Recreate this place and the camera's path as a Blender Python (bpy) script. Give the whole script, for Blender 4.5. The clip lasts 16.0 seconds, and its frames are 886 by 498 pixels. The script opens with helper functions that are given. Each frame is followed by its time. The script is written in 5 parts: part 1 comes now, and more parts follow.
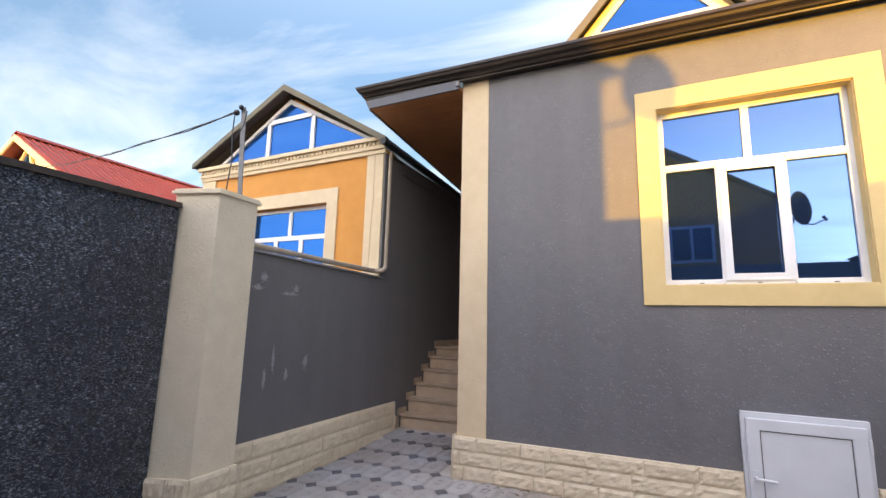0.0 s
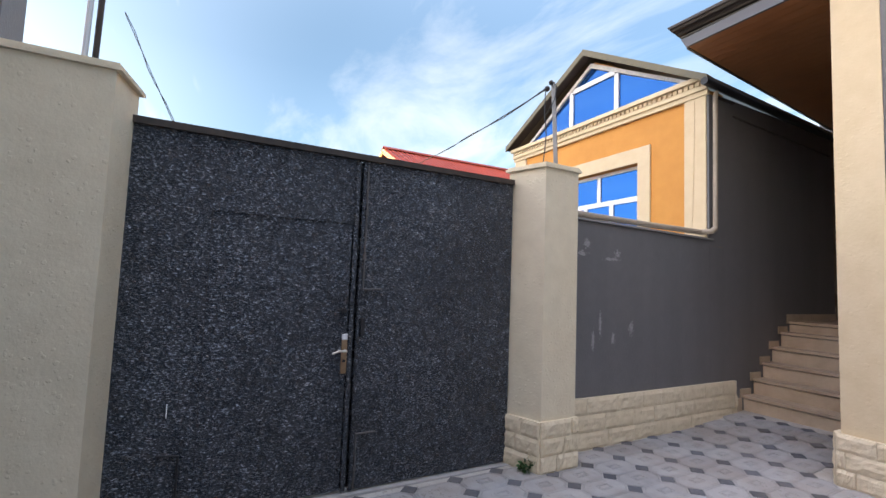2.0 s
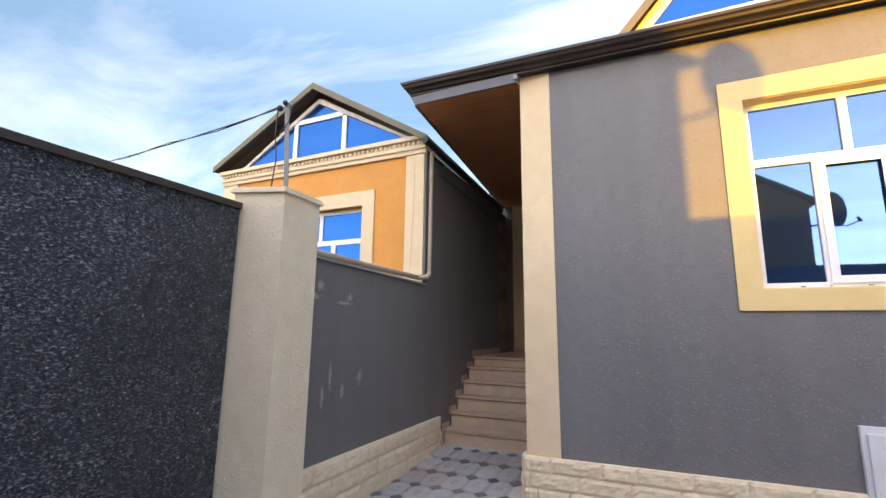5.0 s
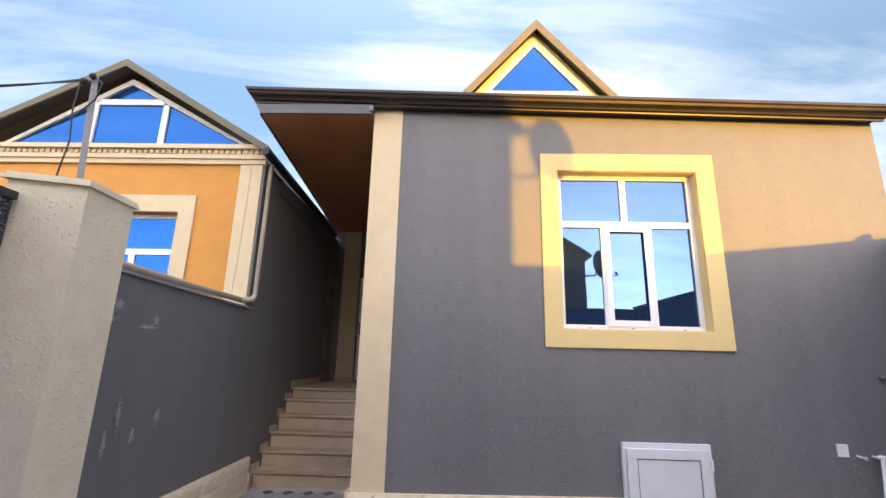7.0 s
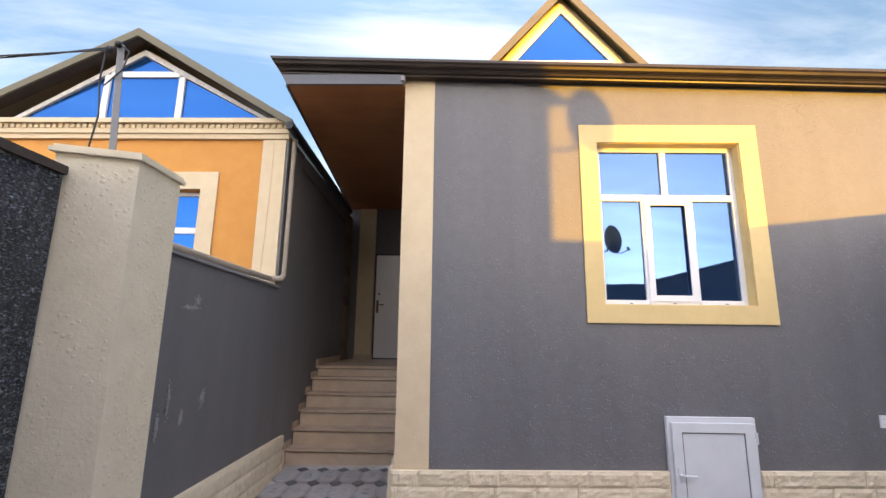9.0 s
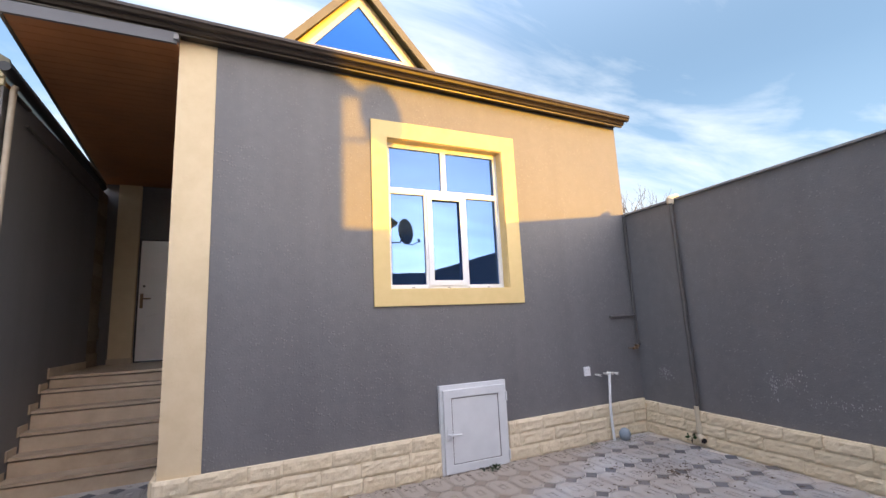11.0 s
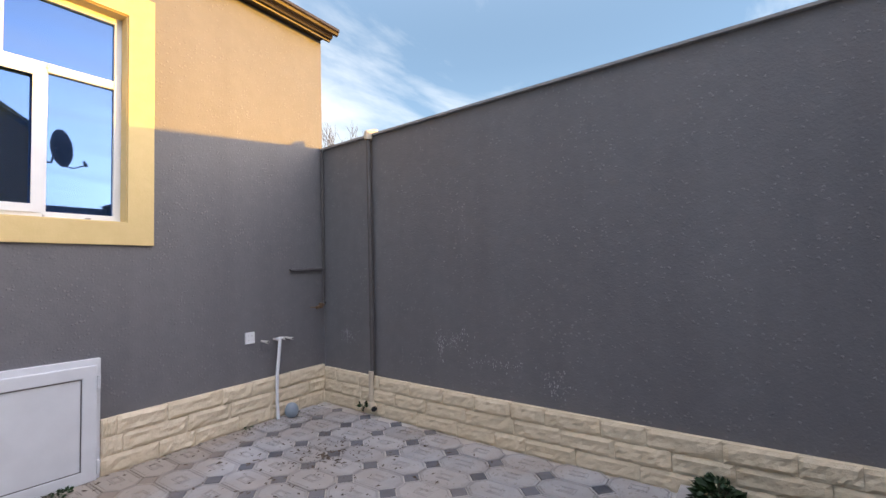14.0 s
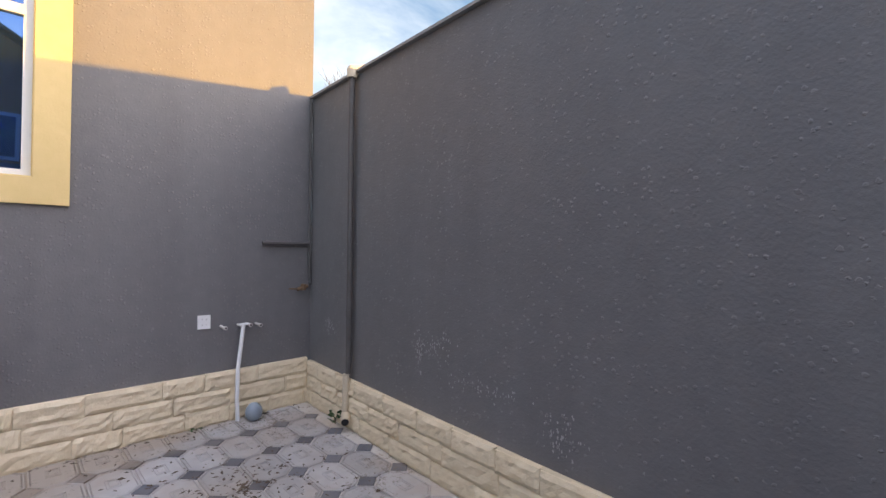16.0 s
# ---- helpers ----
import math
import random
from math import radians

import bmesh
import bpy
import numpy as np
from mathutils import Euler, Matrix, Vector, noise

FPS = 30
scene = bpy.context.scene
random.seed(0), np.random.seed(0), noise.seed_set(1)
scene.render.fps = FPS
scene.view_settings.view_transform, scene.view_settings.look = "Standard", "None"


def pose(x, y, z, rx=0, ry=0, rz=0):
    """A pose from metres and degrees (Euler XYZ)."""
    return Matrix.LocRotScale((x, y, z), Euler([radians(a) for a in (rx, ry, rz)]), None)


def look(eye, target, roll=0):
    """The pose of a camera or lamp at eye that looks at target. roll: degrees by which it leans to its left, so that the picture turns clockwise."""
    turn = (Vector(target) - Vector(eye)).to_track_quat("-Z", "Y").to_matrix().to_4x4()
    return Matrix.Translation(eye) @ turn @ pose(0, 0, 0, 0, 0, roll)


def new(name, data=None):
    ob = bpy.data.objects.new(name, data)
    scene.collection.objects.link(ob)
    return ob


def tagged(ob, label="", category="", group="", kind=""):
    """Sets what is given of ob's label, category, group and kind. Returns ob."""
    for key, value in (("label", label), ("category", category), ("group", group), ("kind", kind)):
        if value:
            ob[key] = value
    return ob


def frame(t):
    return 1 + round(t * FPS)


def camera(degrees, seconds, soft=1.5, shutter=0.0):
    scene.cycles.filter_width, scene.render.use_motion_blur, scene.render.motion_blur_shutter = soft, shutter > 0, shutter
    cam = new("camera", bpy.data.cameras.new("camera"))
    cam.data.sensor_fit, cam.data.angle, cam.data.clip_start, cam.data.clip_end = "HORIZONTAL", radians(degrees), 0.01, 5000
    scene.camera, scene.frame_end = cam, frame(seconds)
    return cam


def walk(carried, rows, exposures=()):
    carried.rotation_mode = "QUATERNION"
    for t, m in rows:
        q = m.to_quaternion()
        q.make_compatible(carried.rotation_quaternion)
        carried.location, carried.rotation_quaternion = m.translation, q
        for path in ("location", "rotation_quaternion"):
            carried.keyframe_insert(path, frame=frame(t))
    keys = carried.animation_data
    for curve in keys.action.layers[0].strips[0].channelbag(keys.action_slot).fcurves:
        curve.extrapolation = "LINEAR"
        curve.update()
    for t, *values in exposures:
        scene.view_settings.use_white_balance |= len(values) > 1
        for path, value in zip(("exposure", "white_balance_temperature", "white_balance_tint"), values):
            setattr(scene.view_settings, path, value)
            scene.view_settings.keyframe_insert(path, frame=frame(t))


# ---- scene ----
cam = camera(89.5, 16.0)
EXPO = 0.95
BRIGHTEN = ((0.0, 0.05), (1.0, 0.05), (2.5, 0.18), (4.2, 0.24), (5.2, 0.1), (8.0, 0.08), (11.0, 0.12), (13.5, 0.04), (16.0, 0.04))
PATH = [
    (0, (0.16, 0.141, 1.52), (-0.695, 1.919, 1.844), 1.4),
    (0.5, (0.098, 0.117, 1.51), (-0.979, 1.778, 1.794), 1.4),
    (1, (0.067, 0.073, 1.5), (-1.28, 1.531, 1.746), 1.9),
    (1.5, (0.04, -0.002, 1.491), (-1.564, 1.175, 1.691), 2.3),
    (2, (-0.019, -0.036, 1.476), (-1.785, 0.891, 1.621), 2.2),
    (2.5, (-0.162, -0.073, 1.471), (-1.966, 0.782, 1.585), 1.9),
    (3, (-0.319, -0.122, 1.464), (-2.119, 0.743, 1.566), 1.4),
    (3.5, (-0.43, -0.089, 1.449), (-2.226, 0.785, 1.543), 1.0),
    (4, (-0.546, 0.03, 1.479), (-2.311, 0.965, 1.581), 0.6),
    (4.5, (-0.6, 0.125, 1.5), (-2.083, 1.453, 1.695), 1.4),
    (5, (-0.653, 0.157, 1.538), (-1.48, 1.943, 1.892), 0.7),
    (5.2, (-0.677, 0.156, 1.545), (-1.208, 2.04, 1.96), -0.4),
    (7.3, (-0.915, 0.118, 1.584), (-0.975, 2.059, 2.062), 1.4),
    (7.5, (-0.95, 0.15, 1.56), (-1.031, 2.096, 2.016), 1.7),
    (8, (-1.06, 0.27, 1.572), (-1.204, 2.23, 1.943), 1.6),
    (8.2, (-1.124, 0.292, 1.587), (-1.323, 2.251, 1.94), 1.6),
    (10.3, (-1.411, 0.083, 1.582), (-0.884, 1.966, 2.002), -1.8),
    (10.5, (-1.378, 0.103, 1.565), (-0.771, 1.965, 1.966), -1.9),
    (11, (-1.228, 0.132, 1.524), (-0.414, 1.93, 1.851), -2.7),
    (11.5, (-1.025, 0.164, 1.518), (-0.07, 1.901, 1.781), -2.3),
    (12, (-0.843, 0.212, 1.486), (0.314, 1.83, 1.705), -1.7),
    (12.5, (-0.634, 0.382, 1.474), (0.759, 1.806, 1.647), -1.7),
    (13, (-0.383, 0.509, 1.467), (1.178, 1.752, 1.605), -2.2),
    (13.5, (-0.079, 0.558, 1.454), (1.531, 1.74, 1.572), -2.1),
    (14, (0.296, 0.564, 1.437), (1.918, 1.729, 1.539), -1.6),
    (14.5, (0.739, 0.626, 1.421), (2.38, 1.767, 1.514), -1.1),
    (15, (1.102, 0.657, 1.405), (2.756, 1.779, 1.483), -1.0),
    (15.5, (1.445, 0.636, 1.432), (2.967, 1.932, 1.494), -0.2),
    (16, (1.776, 0.693, 1.419), (3.121, 2.173, 1.441), 0.6),
]
walk(cam, [(t, look(eye, target, roll)) for t, eye, target, roll in PATH], exposures=[(t, EXPO + gain) for t, gain in BRIGHTEN])
SKY_STRENGTH, SUN_POWER, SUN_COLOUR = 0.102, 4.1, (1.0, 0.48, 0.0)
SKY_TINT, HAZE_COL, CLOUD_COL = (0.88, 1.03, 1.12, 1), (3.75, 5.05, 6.3, 1), (6.2, 6.45, 6.7, 1)
GLOW, GLOW_HIGH, OVERHEAD = (5.6, 4.1, 3.2, 1), (3.2, 2.6, 2.35, 1), (3.3, 2.8, 2.6, 1)

# ---- world, sun ----
SUN_AZ = Vector((0.40, -1.0, 0.054)).normalized()
world = bpy.data.worlds.new("evening_sky")
scene.world = world
world.use_nodes = True
wn = world.node_tree
wn.nodes.clear()


def wnode(kind, **vals):
    n = wn.nodes.new(kind)
    for k, v in vals.items():
        n.inputs[k].default_value = v
    return n


sky = wn.nodes.new("ShaderNodeTexSky")
sky.sky_type = "NISHITA"
sky.sun_disc = False
sky.sun_elevation = radians(14.0)
sky.sun_rotation = math.atan2(SUN_AZ.x, SUN_AZ.y)
sky.air_density, sky.dust_density, sky.ozone_density = 1.0, 0.6, 2.2
tc = wn.nodes.new("ShaderNodeTexCoord")
sep = wn.nodes.new("ShaderNodeSeparateXYZ")
wn.links.new(tc.outputs["Generated"], sep.inputs[0])
# a flat cloud deck: directions divided by their height
zsafe = wn.nodes.new("ShaderNodeMath"); zsafe.operation = "MAXIMUM"; zsafe.inputs[1].default_value = 0.02
zadd = wn.nodes.new("ShaderNodeMath"); zadd.operation = "ADD"; zadd.inputs[1].default_value = 0.12
wn.links.new(sep.outputs[2], zsafe.inputs[0]); wn.links.new(zsafe.outputs[0], zadd.inputs[0])
div = wn.nodes.new("ShaderNodeVectorMath"); div.operation = "DIVIDE"
comb = wn.nodes.new("ShaderNodeCombineXYZ")
for k in range(3):
    wn.links.new(zadd.outputs[0], comb.inputs[k])
wn.links.new(tc.outputs["Generated"], div.inputs[0]); wn.links.new(comb.outputs[0], div.inputs[1])
mp = wn.nodes.new("ShaderNodeMapping")
mp.inputs["Rotation"].default_value = (0, 0, radians(28))
mp.inputs["Scale"].default_value = (0.55, 1.5, 1.0)
mp.inputs["Location"].default_value = (1.7, 0.6, 0)
wn.links.new(div.outputs[0], mp.inputs[0])
wisps = wnode("ShaderNodeTexNoise", Scale=1.15, Detail=9.0, Roughness=0.6, Distortion=0.9)
wn.links.new(mp.outputs[0], wisps.inputs["Vector"])
veil = wnode("ShaderNodeTexNoise", Scale=0.45, Detail=3.0, Roughness=0.5)
wn.links.new(div.outputs[0], veil.inputs["Vector"])
mulc = wn.nodes.new("ShaderNodeMath"); mulc.operation = "MULTIPLY"
wn.links.new(wisps.outputs["Fac"], mulc.inputs[0]); wn.links.new(veil.outputs["Fac"], mulc.inputs[1])
ramp = wn.nodes.new("ShaderNodeValToRGB")
ramp.color_ramp.elements[0].position, ramp.color_ramp.elements[1].position = 0.215, 0.375
ramp.color_ramp.elements[0].color, ramp.color_ramp.elements[1].color = (0, 0, 0, 1), (1, 1, 1, 1)
wn.links.new(mulc.outputs[0], ramp.inputs[0])
tint = wn.nodes.new("ShaderNodeMix"); tint.data_type = "RGBA"; tint.blend_type = "MULTIPLY"
tint.inputs[0].default_value = 1.0
tint.inputs[7].default_value = SKY_TINT
wn.links.new(sky.outputs[0], tint.inputs[6])
haze = wn.nodes.new("ShaderNodeMapRange")
haze.inputs["From Min"].default_value, haze.inputs["From Max"].default_value = 0.0, 0.42
haze.inputs["To Min"].default_value, haze.inputs["To Max"].default_value = 0.66, 0.28
wn.links.new(sep.outputs[2], haze.inputs[0])
hz = wn.nodes.new("ShaderNodeMix"); hz.data_type = "RGBA"
hz.inputs[7].default_value = HAZE_COL
wn.links.new(haze.outputs[0], hz.inputs[0]); wn.links.new(tint.outputs[2], hz.inputs[6])
cm = wn.nodes.new("ShaderNodeMix"); cm.data_type = "RGBA"
cm.inputs[7].default_value = CLOUD_COL
cfac = wn.nodes.new("ShaderNodeMath"); cfac.operation = "MULTIPLY"; cfac.inputs[1].default_value = 0.76
wn.links.new(ramp.outputs[0], cfac.inputs[0])
wn.links.new(cfac.outputs[0], cm.inputs[0]); wn.links.new(hz.outputs[2], cm.inputs[6])
# the evening side of the sky is brighter and a little warmer
dotn = wn.nodes.new("ShaderNodeVectorMath"); dotn.operation = "DOT_PRODUCT"
dotn.inputs[1].default_value = Vector((-0.15, -0.88, 0.42)).normalized()
wn.links.new(tc.outputs["Generated"], dotn.inputs[0])
side = wn.nodes.new("ShaderNodeMapRange"); side.interpolation_type = "SMOOTHSTEP"
side.inputs["From Min"].default_value, side.inputs["From Max"].default_value = 0.14, 1.0
wn.links.new(dotn.outputs["Value"], side.inputs[0])
glow = wn.nodes.new("ShaderNodeMix"); glow.data_type = "RGBA"
glow.inputs[6].default_value, glow.inputs[7].default_value = (1, 1, 1, 1), GLOW
wn.links.new(side.outputs[0], glow.inputs[0])
# warm towards the horizon, bluer higher up
climb = wn.nodes.new("ShaderNodeMapRange"); climb.interpolation_type = "SMOOTHSTEP"
climb.inputs["From Min"].default_value, climb.inputs["From Max"].default_value = 0.20, 0.62
wn.links.new(sep.outputs[2], climb.inputs[0])
warmth = wn.nodes.new("ShaderNodeMix"); warmth.data_type = "RGBA"
warmth.inputs[6].default_value, warmth.inputs[7].default_value = GLOW, GLOW_HIGH
wn.links.new(climb.outputs[0], warmth.inputs[0]); wn.links.new(warmth.outputs[2], glow.inputs[7])
lit = wn.nodes.new("ShaderNodeMix"); lit.data_type = "RGBA"; lit.blend_type = "MULTIPLY"
lit.inputs[0].default_value = 1.0
wn.links.new(cm.outputs[2], lit.inputs[6]); wn.links.new(glow.outputs[2], lit.inputs[7])
# added brightening towards the unseen zenith, to light the yard from above
top = wn.nodes.new("ShaderNodeMapRange"); top.interpolation_type = "SMOOTHSTEP"
top.inputs["From Min"].default_value, top.inputs["From Max"].default_value = 0.45, 1.0
wn.links.new(sep.outputs[2], top.inputs[0])
over = wn.nodes.new("ShaderNodeMix"); over.data_type = "RGBA"
over.inputs[6].default_value, over.inputs[7].default_value = (1, 1, 1, 1), OVERHEAD
wn.links.new(top.outputs[0], over.inputs[0])
high = wn.nodes.new("ShaderNodeMix"); high.data_type = "RGBA"; high.blend_type = "MULTIPLY"
high.inputs[0].default_value = 1.0
wn.links.new(lit.outputs[2], high.inputs[6]); wn.links.new(over.outputs[2], high.inputs[7])
bg = wnode("ShaderNodeBackground", Strength=SKY_STRENGTH)
wo = wn.nodes.new("ShaderNodeOutputWorld")
wn.links.new(high.outputs[2], bg.inputs[0]); wn.links.new(bg.outputs[0], wo.inputs[0])

sun_data = bpy.data.lights.new("sun", "SUN")
sun_data.energy, sun_data.angle, sun_data.color = SUN_POWER, radians(0.7), SUN_COLOUR
sun = new("sun", sun_data)
sun.matrix_world = look(SUN_AZ * 60, (0, 0, 0))


# ---- materials ----
def mat(name, dark, light, scale=6.0, rough=(0.7, 0.9), bump=0.2, bump_scale=60.0, metal=0.0, spec=0.4, piece=0.0,
        fine=None, lumps=0.0, lump_scale=14.0, big_scale=0.8, big=0.35, distance=0.004, dust=None, streak=None, catchlight=None):
    """Two-scale mottled surface with fine relief; piece: how far single pieces differ; lumps: sparse thrown-on plaster."""
    m = bpy.data.materials.new(name)
    m.use_nodes = True
    nt = m.node_tree
    b = nt.nodes["Principled BSDF"]
    L = nt.links.new
    co = nt.nodes.new("ShaderNodeNewGeometry")

    def noise_tex(s, d=4.0, r=0.55):
        n = nt.nodes.new("ShaderNodeTexNoise")
        n.inputs["Scale"].default_value, n.inputs["Detail"].default_value, n.inputs["Roughness"].default_value = s, d, r
        L(co.outputs["Position"], n.inputs["Vector"])
        return n.outputs["Fac"]

    def math_node(op, a, c):
        n = nt.nodes.new("ShaderNodeMath"); n.operation = op
        for k, v in enumerate((a, c)):
            if isinstance(v, (int, float)):
                n.inputs[k].default_value = v
            else:
                L(v, n.inputs[k])
        return n.outputs[0]

    n1, n2 = noise_tex(scale), noise_tex(big_scale, 3.0)
    f = math_node("ADD", math_node("MULTIPLY", n1, 1 - big), math_node("MULTIPLY", n2, big))
    if piece:
        oi = nt.nodes.new("ShaderNodeObjectInfo")
        f = math_node("ADD", f, math_node("MULTIPLY", math_node("SUBTRACT", oi.outputs["Random"], 0.5), piece))
    cr = nt.nodes.new("ShaderNodeValToRGB")
    cr.color_ramp.elements[0].position, cr.color_ramp.elements[1].position = 0.32, 0.68
    cr.color_ramp.elements[0].color, cr.color_ramp.elements[1].color = (*dark, 1), (*light, 1)
    L(f, cr.inputs[0]); L(cr.outputs[0], b.inputs["Base Color"])
    if streak:
        # faint vertical weathering
        sm = nt.nodes.new("ShaderNodeMapping")
        sm.inputs["Scale"].default_value = (3.2, 3.2, 0.22)
        L(co.outputs["Position"], sm.inputs[0])
        sn = nt.nodes.new("ShaderNodeTexNoise")
        sn.inputs["Scale"].default_value, sn.inputs["Detail"].default_value = 1.0, 5.0
        L(sm.outputs[0], sn.inputs["Vector"])
        sr = nt.nodes.new("ShaderNodeMapRange")
        sr.inputs["From Min"].default_value, sr.inputs["From Max"].default_value = 0.42, 0.68
        sr.inputs["To Max"].default_value = 0.36
        L(sn.outputs["Fac"], sr.inputs[0])
        sx = nt.nodes.new("ShaderNodeMix"); sx.data_type = "RGBA"
        sx.inputs[7].default_value = (*streak, 1)
        L(sr.outputs[0], sx.inputs[0]); L(cr.outputs[0], sx.inputs[6]); L(sx.outputs[2], b.inputs["Base Color"])
    if dust:
        # drifted dust and small dark crumbs
        dr = nt.nodes.new("ShaderNodeMapRange")
        dr.inputs["From Min"].default_value, dr.inputs["From Max"].default_value = 0.40, 0.62
        dr.inputs["To Max"].default_value = dust[3]
        L(noise_tex(1.3, 6.0, 0.62), dr.inputs[0])
        # a film of brown dust washed up along the house
        xyz = nt.nodes.new("ShaderNodeSeparateXYZ")
        L(co.outputs["Position"], xyz.inputs[0])
        line = math_node("SUBTRACT", xyz.outputs[1], math_node("MULTIPLY", math_node("MAXIMUM", xyz.outputs[0], 0.5), 0.55))
        line = math_node("ADD", line, math_node("MULTIPLY", math_node("SUBTRACT", noise_tex(2.6, 5.0, 0.6), 0.5), 0.9))
        film = nt.nodes.new("ShaderNodeMapRange")
        film.inputs["From Min"].default_value, film.inputs["From Max"].default_value = 2.8, 3.3
        film.inputs["To Max"].default_value = 0.9
        L(line, film.inputs[0])
        side_in = nt.nodes.new("ShaderNodeMapRange")
        side_in.inputs["From Min"].default_value, side_in.inputs["From Max"].default_value = -1.9, -0.9
        L(xyz.outputs[0], side_in.inputs[0])
        dusty = math_node("MAXIMUM", dr.outputs[0], math_node("MULTIPLY", film.outputs[0], side_in.outputs[0]))
        dm = nt.nodes.new("ShaderNodeMix"); dm.data_type = "RGBA"
        dm.inputs[7].default_value = (*dust[:3], 1)
        L(dusty, dm.inputs[0]); L(cr.outputs[0], dm.inputs[6])
        kr = nt.nodes.new("ShaderNodeMapRange")
        kr.inputs["From Min"].default_value, kr.inputs["From Max"].default_value = 0.70, 0.76
        kr.inputs["To Max"].default_value = 0.6
        L(math_node("MULTIPLY", noise_tex(30.0, 5.0, 0.68), math_node("ADD", noise_tex(1.0, 2.0), 0.62)), kr.inputs[0])
        km = nt.nodes.new("ShaderNodeMix"); km.data_type = "RGBA"
        km.inputs[7].default_value = (0.15, 0.125, 0.10, 1)
        L(kr.outputs[0], km.inputs[0]); L(dm.outputs[2], km.inputs[6]); L(km.outputs[2], b.inputs["Base Color"])
    rr = nt.nodes.new("ShaderNodeMapRange")
    rr.inputs["To Min"].default_value, rr.inputs["To Max"].default_value = rough
    L(n1, rr.inputs[0]); L(rr.outputs[0], b.inputs["Roughness"])
    b.inputs["Metallic"].default_value = metal
    b.inputs["Specular IOR Level"].default_value = spec
    h = math_node("ADD", noise_tex(bump_scale, 5.0, 0.6), math_node("MULTIPLY", noise_tex(bump_scale * 0.2, 2.0), 0.8))
    if lumps:
        cell = nt.nodes.new("ShaderNodeTexVoronoi")
        cell.inputs["Scale"].default_value = lump_scale
        L(co.outputs["Position"], cell.inputs["Vector"])
        hue = nt.nodes.new("ShaderNodeSeparateColor")
        L(cell.outputs["Color"], hue.inputs[0])
        s = nt.nodes.new("ShaderNodeMapRange")
        s.inputs["From Min"].default_value, s.inputs["From Max"].default_value = 0.0, 0.16
        s.interpolation_type = "SMOOTHSTEP"
        size = math_node("SUBTRACT", math_node("MULTIPLY", hue.outputs[0], 0.72), 0.22)
        wobble = math_node("MULTIPLY", math_node("SUBTRACT", noise_tex(lump_scale * 2.2, 2.0), 0.5), 0.5)
        L(math_node("SUBTRACT", math_node("ADD", size, wobble), cell.outputs["Distance"]), s.inputs[0])
        spread = nt.nodes.new("ShaderNodeMapRange")
        spread.inputs["To Min"].default_value = 0.28
        spread.inputs["From Min"].default_value, spread.inputs["From Max"].default_value = 0.47, 0.60
        L(noise_tex(1.9, 4.0, 0.65), spread.inputs[0])
        blobs = math_node("MULTIPLY", s.outputs[0], spread.outputs[0])
        h = math_node("ADD", h, math_node("MULTIPLY", blobs, lumps))
        if catchlight:
            # tops of the thrown plaster coloured paler, painting in the light they catch
            cx = nt.nodes.new("ShaderNodeMix"); cx.data_type = "RGBA"
            cx.inputs[7].default_value = (*catchlight, 1)
            L(math_node("MULTIPLY", blobs, 0.45), cx.inputs[0]); L(b.inputs["Base Color"].links[0].from_socket, cx.inputs[6]); L(cx.outputs[2], b.inputs["Base Color"])
    bp = nt.nodes.new("ShaderNodeBump")
    bp.inputs["Strength"].default_value, bp.inputs["Distance"].default_value = bump, distance
    L(h, bp.inputs["Height"]); L(bp.outputs[0], b.inputs["Normal"])
    return m


def glass_mat(name, tint_col, rough=0.02, metal=1.0):
    """Mirror-coated window glass."""
    m = bpy.data.materials.new(name)
    m.use_nodes = True
    b = m.node_tree.nodes["Principled BSDF"]
    b.inputs["Base Color"].default_value = (*tint_col, 1)
    b.inputs["Metallic"].default_value = metal
    b.inputs["Specular IOR Level"].default_value = 0.0
    b.inputs["Roughness"].default_value = rough
    n = m.node_tree.nodes.new("ShaderNodeTexNoise")
    n.inputs["Scale"].default_value = 1.6
    co = m.node_tree.nodes.new("ShaderNodeTexCoord")
    bp = m.node_tree.nodes.new("ShaderNodeBump")
    bp.inputs["Strength"].default_value, bp.inputs["Distance"].default_value = 0.05, 0.01
    m.node_tree.links.new(co.outputs["Object"], n.inputs["Vector"])
    m.node_tree.links.new(n.outputs["Fac"], bp.inputs["Height"])
    m.node_tree.links.new(bp.outputs[0], b.inputs["Normal"])
    return m


GREY = mat("grey_stucco", (0.131, 0.131, 0.138), (0.170, 0.167, 0.173), scale=9, rough=(0.45, 0.62), spec=0.5, bump=0.55, bump_scale=60, lumps=2.6, lump_scale=40, catchlight=(0.235, 0.225, 0.225), distance=0.006, big_scale=0.6, big=0.5, streak=(0.112, 0.109, 0.116))
CREAM = mat("cream_stucco", (0.68, 0.59, 0.43), (0.76, 0.67, 0.50), scale=7, bump=0.5, bump_scale=40, lumps=1.5, lump_scale=34, distance=0.007, big_scale=1.4)
SAND = mat("yellow_cream_stucco", (0.62, 0.495, 0.315), (0.69, 0.565, 0.38), scale=7, bump=0.35, bump_scale=45, lumps=0.7, lump_scale=24, distance=0.006, big_scale=1.1)
TRIM = mat("cream_trim", (0.67, 0.51, 0.235), (0.73, 0.56, 0.275), scale=10, bump=0.35, bump_scale=70)
STONE = mat("split_limestone", (0.64, 0.54, 0.375), (0.74, 0.635, 0.465), scale=14, bump=0.6, bump_scale=24, piece=0.12, distance=0.014)
MORTAR = mat("stone_mortar", (0.54, 0.46, 0.32), (0.62, 0.53, 0.38), scale=12, bump=0.4)
